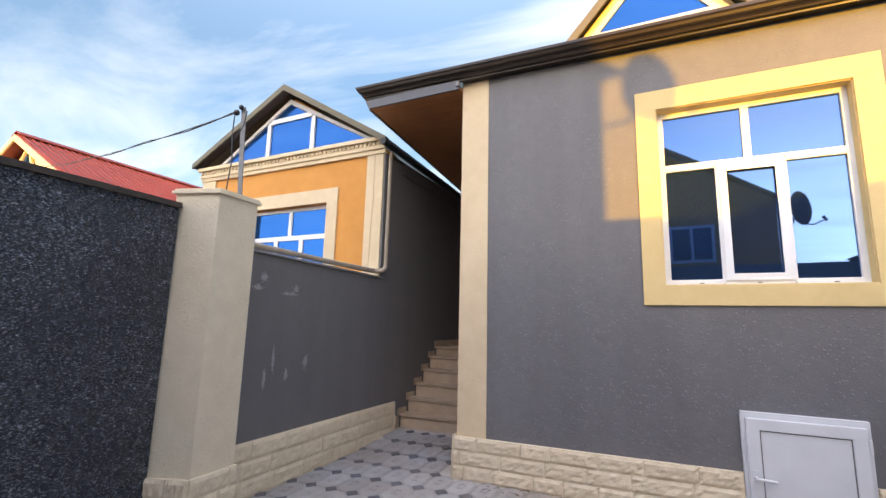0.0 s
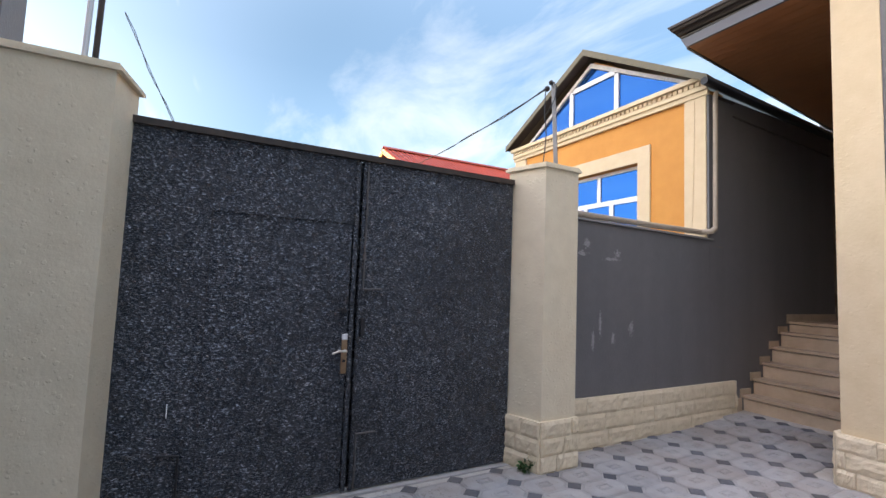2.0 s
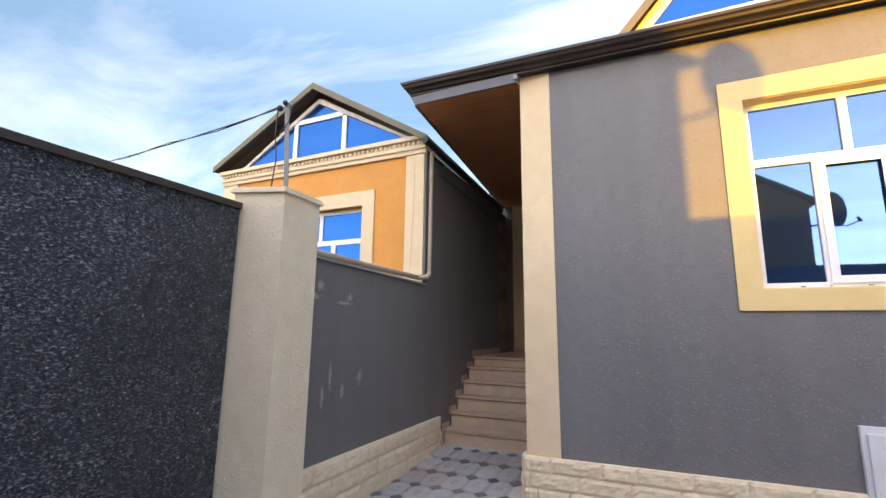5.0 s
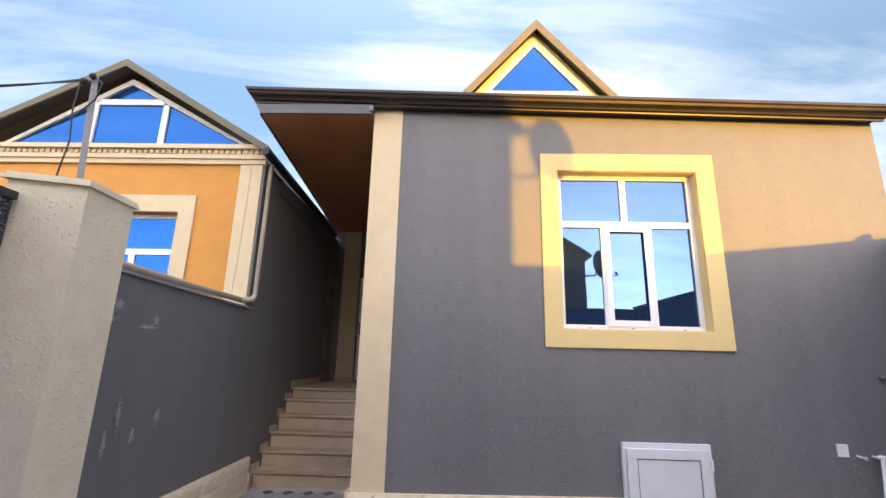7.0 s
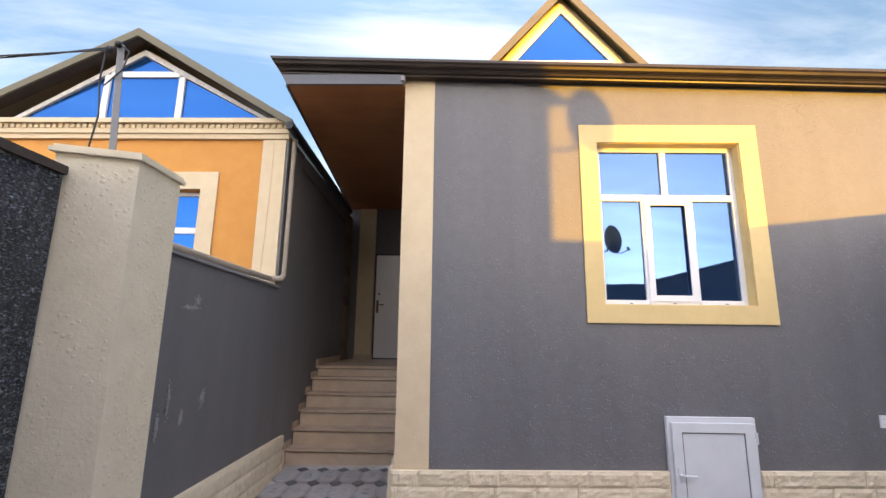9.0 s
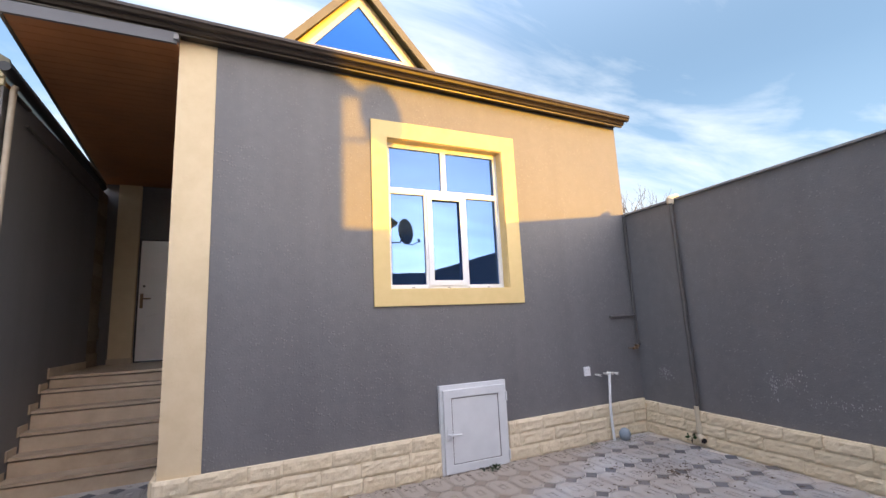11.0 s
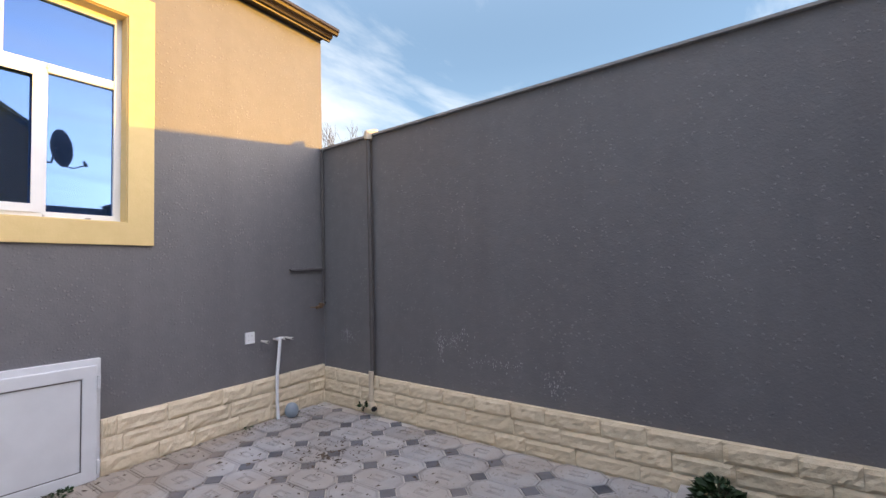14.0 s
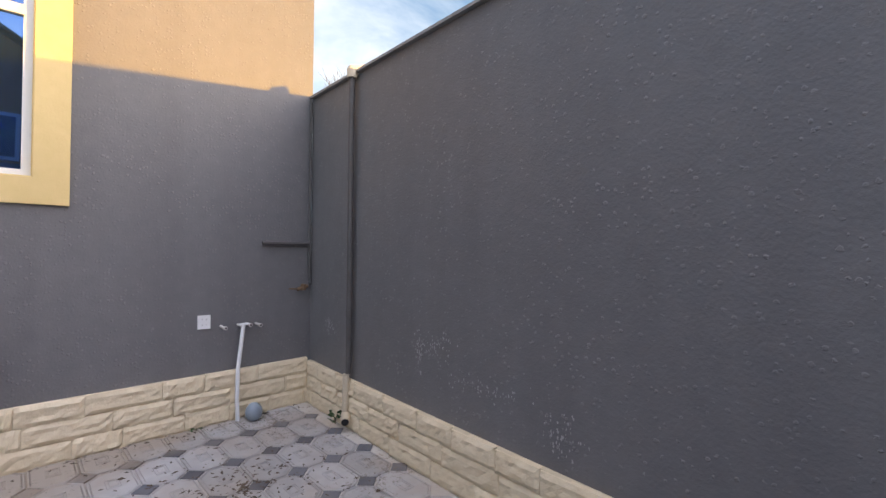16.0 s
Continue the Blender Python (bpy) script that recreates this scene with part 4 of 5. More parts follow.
# ---- passage: steps, landing, end wall and door ----
S0, TREAD, RISE, NST = 6.17, 0.232, (LAND + 0.025) / 6, 6
steps = thing("stairs", (-2.6, S0, 0.0), "beige stone steps up to the house door", "stairs")
for k in range(NST):
    z1 = -0.025 + 0.196 * (k + 1) if k < NST - 1 else LAND
    ya, yb = S0 + TREAD * k, (S0 + TREAD * (k + 1) if k < NST - 1 else 9.40)
    bm = bmesh.new()
    box(bm, XW + 0.012, -1.852, ya, yb + (0.02 if k < NST - 1 else 0), -0.3 if k == 0 else z1 - RISE - 0.02, z1 - 0.046)
    part("riser", bm, STEP, steps)
    bm = bmesh.new()
    box(bm, XW + 0.016, -1.853, ya - 0.022, yb + (0.02 if k < NST - 1 else 0), z1 - 0.031, z1)
    part("tread", bm, STEP, steps, bevel=0.004)
    bm = bmesh.new()
    if k < NST - 1:
        box(bm, XW + 0.001, XW + 0.0155, ya - 0.06, ya + TREAD - 0.06, z1 - 0.03, z1 + 0.075)
    else:
        box(bm, XW + 0.001, XW + 0.0155, ya - 0.06, 8.72, z1 - 0.03, z1 + 0.10)
    part("skirting", bm, STEP, steps)
bm = bmesh.new()
box(bm, XW + 0.001, XW + 0.03, 5.98, S0 - 0.061, -0.2, 0.14)
part("skirting", bm, STEP, steps)
YE = 9.40
bm = bmesh.new()
grid_box(bm, -3.8, -1.53, YE, YE + 0.25, 0.5, 4.6, [(-2.90, -1.95, LAND, 3.23)])
solid("wall_passage_end", bm, GREY, "dark grey wall with the house door at the passage end", "wall", "structure")
bm = bmesh.new()
box(bm, -3.25, -2.915, YE - 0.09, YE - 0.002, LAND + 0.09, 4.19)
solid("trim_6", bm, SAND, "cream pilaster beside the house door", "pilaster", "structure", bevel=0.006)
bm = bmesh.new()
box(bm, -3.26, -2.905, YE - 0.10, YE - 0.002, LAND, LAND + 0.088)
solid("baseboard", bm, STEP, "beige stone skirting of the pilaster", "skirting", "structure")
door_1 = thing("door_1", (-2.42, YE, LAND), "closed white steel house door with a brass lever", "door")
tagged(door_1, kind="structure")
bm = bmesh.new()
grid_box(bm, -2.898, -1.952, YE - 0.02, YE + 0.1, LAND + 0.003, 3.228, [(-2.88, -1.97, LAND + 0.022, 3.21)])
part("door_frame", bm, BLACKP, door_1)
bm = bmesh.new()
box(bm, -2.876, -1.974, YE - 0.035, YE + 0.02, LAND + 0.028, 3.205)
dl = part("door_leaf", bm, DOORM, door_1, bevel=0.006)
for q in ((-2.76, -2.10, 2.25, 3.05), (-2.76, -2.10, 1.28, 1.95)):
    bm = bmesh.new()
    slab(bm, [(q[0], YE - 0.036, q[2]), (q[1], YE - 0.036, q[2]), (q[1], YE - 0.036, q[3] - 0.08), ((q[0] + q[1]) / 2, YE - 0.036, q[3]), (q[0], YE - 0.036, q[3] - 0.08)], (0, -0.008, 0))
    part("door_panel", bm, DOORM, dl, bevel=0.003)
bm = bmesh.new()
box(bm, -2.85, -2.805, YE - 0.048, YE - 0.0365, 2.02, 2.27)
part("handle_plate", bm, BRASS, dl, "dark brass handle plate", bevel=0.004)
bm = bmesh.new()
rod(bm, (-2.828, YE - 0.048, 2.18), (-2.828, YE - 0.09, 2.18), 0.012)
rod(bm, (-2.828, YE - 0.088, 2.18), (-2.69, YE - 0.088, 2.18), 0.012)
part("lever", bm, BRASS, dl, smooth=True)
bm = bmesh.new()
rod(bm, (-2.80, YE - 0.036, 2.40), (-2.80, YE - 0.05, 2.40), 0.02)
part("lock", bm, DARKPIPE, dl)

# ---- south neighbour's house with the dish, seen in the window ----
XC, YC = 2.79, -2.85
sh = thing("south_house", (-1.0, YC - 3, -0.3), "plain orange gabled house beyond the yard wall", "house")
bm = bmesh.new()
slab(bm, [(XC, YC, -0.3), (-4.75, YC, -0.3), (-4.75, YC, 4.60), (-1.0, YC, 6.95), (XC, YC, 4.56)], (0, -6.0, 0))
part("wall", bm, ORANGE, sh, "orange stucco wall")
for sgn, ex in ((1, 2.955), (-1, -4.95)):
    bm = bmesh.new()
    zr = 7.08
    slab(bm, [(-1.0, YC + 0.12, zr), (ex, YC + 0.12, 4.50), (ex, YC - 6.1, 4.50), (-1.0, YC - 6.1, zr)], (0, 0, 0.07))
    part("roof", bm, OLIVE, sh, "brown metal roof slope")
bm = bmesh.new()
box(bm, 0.50, 1.50, YC + 0.001, YC + 0.03, 3.12, 4.05)
swf = part("window", bm, PVC, sh, "white plastic window", bevel=0.004)
for q in ((0.57, 0.97), (1.03, 1.43)):
    bm = bmesh.new()
    box(bm, q[0], q[1], YC + 0.031, YC + 0.04, 3.19, 3.98)
    part("pane", bm, BLUEGLASS, swf)
dish = thing("satellite_dish", (XC, YC - 0.05, 4.0), "dark satellite dish on a bracket at the house corner", "satellite dish")
bm = bmesh.new()
DC = Vector((3.165, YC + 0.0, 4.30))
dn = Vector((0.94, -0.28, 0.20)).normalized()
tm = Matrix.Translation(DC) @ dn.to_track_quat("Z", "Y").to_matrix().to_4x4()
rings = []
for i in range(7):
    r = 0.40 * i / 6
    rings.append([bm.verts.new(tm @ Vector((r * math.cos(a) * 0.92, r * math.sin(a), 0.085 * (i / 6) ** 2))) for a in [k * math.tau / 28 for k in range(28)]] if i else [bm.verts.new(tm @ Vector((0, 0, 0)))])
for k in range(28):
    bm.faces.new((rings[0][0], rings[1][k], rings[1][(k + 1) % 28]))
    for i in range(1, 6):
        bm.faces.new((rings[i][k], rings[i + 1][k], rings[i + 1][(k + 1) % 28], rings[i][(k + 1) % 28]))
bmesh.ops.solidify(bm, geom=list(bm.faces), thickness=0.008)
part("reflector", bm, DISHM, dish, smooth=True)
bm = bmesh.new()
pipe(bm, [(XC + 0.001, YC - 0.12, 3.98), (3.10, YC - 0.12, 4.0), DC - dn * 0.03], 0.02)
part("bracket", bm, DISHM, dish, smooth=True)
bm = bmesh.new()
lnb = DC + Vector((0.52, -0.05, -0.27))
pipe(bm, [tm @ Vector((0, -0.38, 0.07)), DC + Vector((0.30, -0.03, -0.38)), lnb], 0.013)
rod(bm, lnb + Vector((0.02, 0, -0.03)), lnb + Vector((-0.04, 0, 0.08)), 0.032)
part("feed_arm", bm, DISHM, dish, smooth=True)

# ---- pipes, taps and small things in the far corner ----
bm = bmesh.new()
PY, PX = 3.965, XE - 0.052
pipe(bm, [(PX, PY, 2.9), (PX, PY, 0.42)], 0.025, 14)
for z in (2.05, 0.92):
    rod(bm, (PX, PY, z - 0.03), (PX, PY, z + 0.03), 0.029, 14)
down = thing("downpipe", (PX, PY, 0.0), "painted grey downpipe with a pale open foot", "downpipe")
part("pipe", bm, DARKPIPE, down, "pipe painted wall grey", smooth=True)
bm = bmesh.new()
rod(bm, (PX - 0.022, PY, 0.42), (PX - 0.022, PY, 0.09), 0.027, 14)
rod(bm, (PX - 0.022, PY, 0.14), (PX - 0.022, PY, 0.19), 0.032, 14)
ball(bm, (PX - 0.022, PY, 0.085), 0.030, 14)
part("foot", bm, FOOT, down, "pale unpainted plastic foot", smooth=True)
bm = bmesh.new()
rod(bm, (PX - 0.022, PY, 0.085), (PX - 0.075, PY - 0.085, 0.058), 0.036, 14)
sp = part("spout", bm, FOOT, down, smooth=True)
# the spout is solid: a dark disc paints the shade of its mouth
bm = bmesh.new()
dv = Vector((-0.053, -0.085, -0.027)).normalized()
e0 = Vector((PX - 0.075, PY - 0.085, 0.058))
rod(bm, e0 + dv * 0.0005, e0 + dv * 0.003, 0.030, 14)
part("opening", bm, DARKFILL, sp, "dark disc painted as the shaded inside of the pipe end")
bm = bmesh.new()
pipe(bm, [(PX, PY, 2.88), (PX, PY, 2.945), (PX + 0.12, PY, 2.985)], 0.043, 14)
part("elbow", bm, FOOT, down, "pale elbow over the coping", smooth=True)

bm = bmesh.new()
pipe(bm, [(XE - 0.03, YH - 0.03, 2.90), (XE - 0.03, YH - 0.03, 1.14), (XE - 0.035, YH - 0.06, 1.12)], 0.014, 10)
water = thing("water_pipe", (XE - 0.03, YH - 0.03, 1.1), "dark painted water pipe in the wall corner", "pipe")
part("riser", bm, DARKPIPE, water, smooth=True)
bm = bmesh.new()
rod(bm, (XE - 0.02, YH - 0.028, 1.505), (3.275, YH - 0.028, 1.50), 0.016, 10)
part("branch", bm, DARKPIPE, water, smooth=True)
bm = bmesh.new()
rod(bm, (XE - 0.06, YH - 0.06, 1.10), (XE - 0.16, YH - 0.06, 1.07), 0.018, 10)
rod(bm, (XE - 0.10, YH - 0.06, 1.06), (XE - 0.10, YH - 0.06, 1.12), 0.024, 10)
rod(bm, (XE - 0.16, YH - 0.06, 1.075), (XE - 0.24, YH - 0.06, 1.08), 0.007, 8)
part("valve", bm, BRASS, water, "brownish brass stop valve", smooth=True)

sk = thing("wall_socket", (2.805, YH, 0.845), "white square double socket on the grey wall", "socket")
bm = bmesh.new()
box(bm, 2.765, 2.861, YH - 0.016, YH - 0.0005, 0.775, 0.887)
part("plate", bm, PVC, sk, bevel=0.004)
for z in (0.853, 0.808):
    for x in (2.798, 2.828):
        bm = bmesh.new()
        box(bm, x - 0.003, x + 0.003, YH - 0.0175, YH - 0.0162, z - 0.003, z + 0.003)
        part("slot", bm, GREYPIPE, sk)

tap = thing("standpipe", (3.09, YH - 0.09, 0.0), "white plastic water standpipe with capped stubs", "standpipe")
bm = bmesh.new()
pipe(bm, [(3.062, YH - 0.105, -0.04), (3.055, YH - 0.098, 0.18), (3.062, YH - 0.092, 0.42), (3.085, YH - 0.09, 0.62), (3.105, YH - 0.085, 0.795)], 0.0165, 12)
part("pipe", bm, PVC, tap, smooth=True)
for x, z, dz in ((2.945, 0.782, 0.0), (3.085, 0.785, 0), (3.15, 0.79, 0), (3.235, 0.78, 0)):
    bm = bmesh.new()
    rod(bm, (x, YH, z), (x + 0.012, YH - 0.072, z - 0.006), 0.0115, 10)
    rod(bm, (x + 0.012, YH - 0.072, z - 0.006), (x + 0.016, YH - 0.09, z - 0.008), 0.0165, 10)
    stub = part("capped_stub", bm, TAPE, tap, smooth=True)
    # dark disc painted as the shaded hollow of the stub
    bm = bmesh.new()
    rod(bm, (x + 0.0161, YH - 0.0905, z - 0.008), (x + 0.0165, YH - 0.092, z - 0.008), 0.0085, 10)
    part("bore", bm, DARKFILL, stub)
bm = bmesh.new()
rod(bm, (3.085, YH - 0.05, 0.79), (3.16, YH - 0.05, 0.79), 0.011, 10)
part("crosspiece", bm, PVC, tap, smooth=True)

bm = bmesh.new()
bmesh.ops.create_uvsphere(bm, u_segments=20, v_segments=12, radius=0.070, matrix=Matrix.Translation((3.17, 4.61, fz(3.17, 4.61) + 0.070)) @ Matrix.Diagonal((1, 1, 1.12, 1)))
solid("plastic_float", bm, BALLM, "grey blue plastic ball lying by the plinth", "ball", smooth=True)


# ---- plants ----
def leaf_clump(bm, c, n, spread, height, size, seed):
    rnd = random.Random(seed)
    for _ in range(n):
        a, r = rnd.uniform(0, math.tau), spread * math.sqrt(rnd.random())
        h = height * (0.25 + 0.75 * rnd.random()) * (1 - 0.55 * (r / spread) ** 2)
        p = Vector(c) + Vector((r * math.cos(a), r * math.sin(a), h))
        s = size * rnd.uniform(0.6, 1.3)
        d = Vector((math.cos(a) + rnd.uniform(-.7, .7), math.sin(a) + rnd.uniform(-.7, .7), rnd.uniform(-0.2, 0.9))).normalized()
        w = d.cross(Vector((rnd.uniform(-1, 1), rnd.uniform(-1, 1), rnd.uniform(0.2, 1)))).normalized() * s * 0.36
        q = [bm.verts.new(v) for v in (p, p + d * s * 0.45 + w, p + d * s, p + d * s * 0.45 - w)]
        mid = bm.verts.new(p + d * s * 0.5 + d.cross(w).normalized() * s * 0.07)
        for k in range(4):
            bm.faces.new((q[k], q[(k + 1) % 4], mid))


def plant(name, at, n, spread, height, size, seed, label):
    p = thing(name, at, label, "plant")
    bm = bmesh.new()
    rnd = random.Random(seed + 1)
    for _ in range(max(4, n // 30)):
        a = rnd.uniform(0, math.tau)
        rod(bm, at, Vector(at) + Vector((spread * 0.5 * math.cos(a), spread * 0.5 * math.sin(a), height * rnd.uniform(0.5, 0.9))), 0.004, 5, 0.002)
    part("stems", bm, BARK, p)
    bm = bmesh.new()
    leaf_clump(bm, at, n, spread, height, size, seed)
    part("leaves", bm, LEAF, p)
    return p


bm = bmesh.new()
box(bm, 3.30, 3.40, -0.9, 1.10, -0.25, -0.03)
box(bm, 3.401, 3.70, 1.00, 1.10, -0.25, -0.03)
kerb = solid("planter_kerb", bm, CONCRETE, "pale concrete kerb of a small flower bed", "kerb", bevel=0.012)
bm = bmesh.new()
box(bm, 3.402, 3.70, -0.9, 0.998, -0.25, -0.06)
solid("flower_bed_soil", bm, SOIL, "dark soil in the flower bed", "soil", "stuff")
plant("shrub", (3.54, 0.87, -0.06), 240, 0.125, 0.17, 0.06, 5, "low dark green leafy shrub in the bed")
plant("weed", (-3.16, 2.52, fz(-3.1, 2.5) - 0.01), 40, 0.06, 0.12, 0.06, 8, "small green weed at the pillar foot")
plant("weed", (3.63, 4.04, 0.0), 22, 0.045, 0.13, 0.045, 9, "small green weed beside the downpipe foot")
plant("weed", (1.27, 4.69, fz(1.27, 4.69) - 0.005), 120, 0.11, 0.025, 0.03, 11, "flat moss and weeds under the cellar hatch")
plant("weed", (2.75, 4.70, fz(2.75, 4.7) - 0.005), 14, 0.03, 0.02, 0.025, 12, "tiny weeds at the plinth foot")

# bare tree beyond the yard
TX, TY = 4.62, 5.35
tree = thing("bare_tree", (TX, TY, -0.35), "small leafless tree just beyond the yard wall", "tree")
bm = bmesh.new()
rnd = random.Random(21)


def branch(bm, p, d, ln, r, depth):
    q = p + d * ln
    rod(bm, p, q, r, 5, r * 0.6)
    if depth:
        for _ in range(3):
            nd = (d + Vector((rnd.uniform(-.7, .7), rnd.uniform(-.7, .7), rnd.uniform(0.0, .5)))).normalized()
            branch(bm, p + d * ln * rnd.uniform(0.45, 1.0), nd, ln * rnd.uniform(0.5, 0.72), r * 0.6, depth - 1)


rod(bm, (TX, TY, -0.35), (TX, TY, 2.5), 0.035, 8, 0.02)
part("trunk", bm, BARK, tree)
bm = bmesh.new()
for k in range(6):
    branch(bm, Vector((TX, TY, 2.48)), Vector((rnd.uniform(-.42, .42), rnd.uniform(-.42, .42), 1)).normalized(), rnd.uniform(0.45, 0.65), 0.011, 3)
part("crown", bm, BARK, tree)

# ---- pole and cables ----
pole = thing("utility_pole", (-3.79, 3.53, -0.35), "grey steel pole carrying a service cable", "pole")
bm = bmesh.new()
rod(bm, (-3.79, 3.53, -0.35), (-4.116, 3.546, 3.95), 0.034, 4)
part("post", bm, GREYPIPE, pole, bevel=0.006)
bm = bmesh.new()
pipe(bm, [(-4.20, 3.50, 3.87), (-4.21, 3.50, 3.6), (-4.17, 3.50, 3.3), (-4.22, 3.50, 2.9), (-4.12, 3.50, 2.5)], 0.007, 6)
pipe(bm, [(-4.10, 3.50, 3.94), (-4.0, 3.50, 3.86), (-4.03, 3.50, 3.70), (-4.17, 3.50, 3.55)], 0.006, 6)
ball(bm, (-4.17, 3.50, 3.88), 0.035, 8)
ball(bm, (-4.10, 3.50, 3.93), 0.03, 8)
part("cable_loop", bm, CABLE, pole, "black cable loops", smooth=True)


def cable(name, a, b, sag, r, label):
    bm = bmesh.new()
    a, b = Vector(a), Vector(b)
    pts = [a.lerp(b, k / 24) - Vector((0, 0, sag * 4 * (k / 24) * (1 - k / 24))) for k in range(25)]
    pipe(bm, pts, r, 6)
    side = Vector((0.012, 0.02, 0))
    pipe(bm, [p + side * math.sin(k * 1.3) + Vector((0, 0, 0.02 * math.cos(k * 1.3))) for k, p in enumerate(pts)], r, 6)
    return solid(name, bm, CABLE, label, "cable", smooth=True)


cable("service_cable", (-4.17, 3.5, 3.88), (-22.0, 8.0, 7.1), 0.25, 0.008, "twisted black service cable from the pole")
cable("service_cable", (-7.0, -1.21, 4.82), (-7.0, 1.25, -0.35), 0.0, 0.005, "black cable hanging beyond the gate")
poles = thing("pipe_posts", (-4.4, -0.9, -0.35), "two thin pipe posts behind the gate pillar", "post")
for dx, dy, tx, m in ((0, 0, 0.0, PVC), (0.02, 0.07, -0.02, RUST)):
    bm = bmesh.new()
    rod(bm, (-4.4 + dx, -1.06 + dy, -0.35), (-4.4 + dx + tx, -1.0 + dy, 3.7), 0.022, 8)
    part("post", bm, m, poles)

# ---- red-roofed house far off ----
rh = thing("far_house", (-24.0, 12.0, -0.35), "distant house with a red metal roof and cream gable", "house")
bm = bmesh.new()
slab(bm, [(-18.6, 7.4, -0.35), (-26.0, 7.4, -0.35), (-26.0, 7.4, 6.05), (-22.3, 7.4, 7.95), (-18.6, 7.4, 6.05)], (0, 10, 0))
part("wall", bm, CREAM, rh)
for sgn, ex in ((1, -18.0), (-1, -26.6)):
    bm = bmesh.new()
    slab(bm, [(-22.3, 6.9, 8.2), (ex, 6.9, 5.92), (ex, 17.8, 5.92), (-22.3, 17.8, 8.2)], (0, 0, 0.1))
    part("roof", bm, REDROOF, rh, "red metal roof slope")
    bm = bmesh.new()
    slab(bm, [(-22.3, 6.88, 8.25), (ex, 6.88, 5.97), (ex, 6.88, 5.72), (-22.3, 6.88, 8.0)], (0, -0.06, 0))
    part("verge_board", bm, SAND, rh, "cream verge board")
    if sgn > 0:
        for k in range(40):
            y = 7.0 + 0.27 * k
            bm = bmesh.new()
            slab(bm, [(-22.3, y, 8.302), (-18.0, y, 6.022), (-18.0, y + 0.05, 6.022), (-22.3, y + 0.05, 8.302)], (0, 0, 0.04))
            part("seam", bm, REDROOF, rh)
bm = bmesh.new()
slab(bm, [(-22.3, 6.86, 8.38), (-21.95, 6.86, 8.20), (-21.95, 17.85, 8.20), (-22.3, 17.85, 8.38)], (0, 0, 0.04))
slab(bm, [(-22.3, 6.86, 8.38), (-22.65, 6.86, 8.20), (-22.65, 17.85, 8.20), (-22.3, 17.85, 8.38)], (0, 0, 0.04))
part("ridge_cap", bm, REDROOF, rh)
for ax, az in ((-22.95, 6.95), (-21.65, 6.95)):
    bm = bmesh.new()
    slab(bm, [(ax - 0.06, 7.36, az), (ax + 0.06, 7.36, az), (-22.24 + (0.06 if ax > -22 else 0), 7.36, 7.95), (-22.36 + (0.06 if ax > -22 else 0), 7.36, 7.95)], (0, -0.08, 0))
    part("gable_timber", bm, SAND, rh, "cream gable timber")
bm = bmesh.new()
slab(bm, [(-23.2, 7.38, 6.9), (-21.4, 7.38, 6.9), (-22.3, 7.38, 7.7)], (0, -0.03, 0))
part("gable_window", bm, BLUEGLASS, rh)
rh.location += Vector((0, 0.975, 0.15))

# ---- stains of lime on the walls ----
def bloom(name, centre, axis, w, h, seed, parent, n=26):
    rnd = random.Random(seed)
    bm = bmesh.new()
    for q in range(n):
        u, v = rnd.gauss(0, w), rnd.gauss(0, h)
        s = rnd.uniform(0.002, 0.006)
        k = 7
        ring = []
        for a in range(k):
            r = s * rnd.uniform(0.5, 1.3)
            du, dv = u + r * math.cos(a * math.tau / k), v + r * 1.9 * math.sin(a * math.tau / k)
            p = Vector(centre)
            p[1 if axis == "x" else 0] += du
            p.z += dv
            p.x += 0.0001 * q * (-1 if centre[0] > 0 else 1)
            ring.append(bm.verts.new(p))
        bm.faces.new(ring)
    return part(name, bm, EFFLO, parent, "pale lime stains")


for c, w, h, s in (((XE - 0.004, 1.95, 0.50), 0.06, 0.06, 1), ((XE - 0.004, 2.9, 0.80), 0.10, 0.05, 4), ((XE - 0.004, 4.4, 0.75), 0.05, 0.05, 14), ((XE - 0.004, 2.5, 0.62), 0.16, 0.03, 2), ((XE - 0.004, 3.1, 0.75), 0.02, 0.07, 3)):
    bloom("lime_bloom", c, "x", w, h, s, wall_east, 60)
for c, w, h, s, n in (((XW + 0.004, 3.50, 0.94), 0.008, 0.045, 5, 130), ((XW + 0.004, 3.60, 1.10), 0.008, 0.055, 10, 130), ((XW + 0.004, 3.79, 0.95), 0.012, 0.03, 6, 90), ((XW + 0.004, 4.06, 1.06), 0.018, 0.035, 7, 130),
                      ((XW + 0.004, 3.40, 1.93), 0.022, 0.022, 8, 120), ((XW + 0.004, 3.33, 1.82), 0.03, 0.012, 11, 90), ((XW + 0.004, 3.75, 1.78), 0.06, 0.010, 9, 110), ((XW + 0.004, 3.85, 1.84), 0.02, 0.018, 12, 60)):
    bloom("lime_bloom", c, "x", w, h, s, wall_low, n)


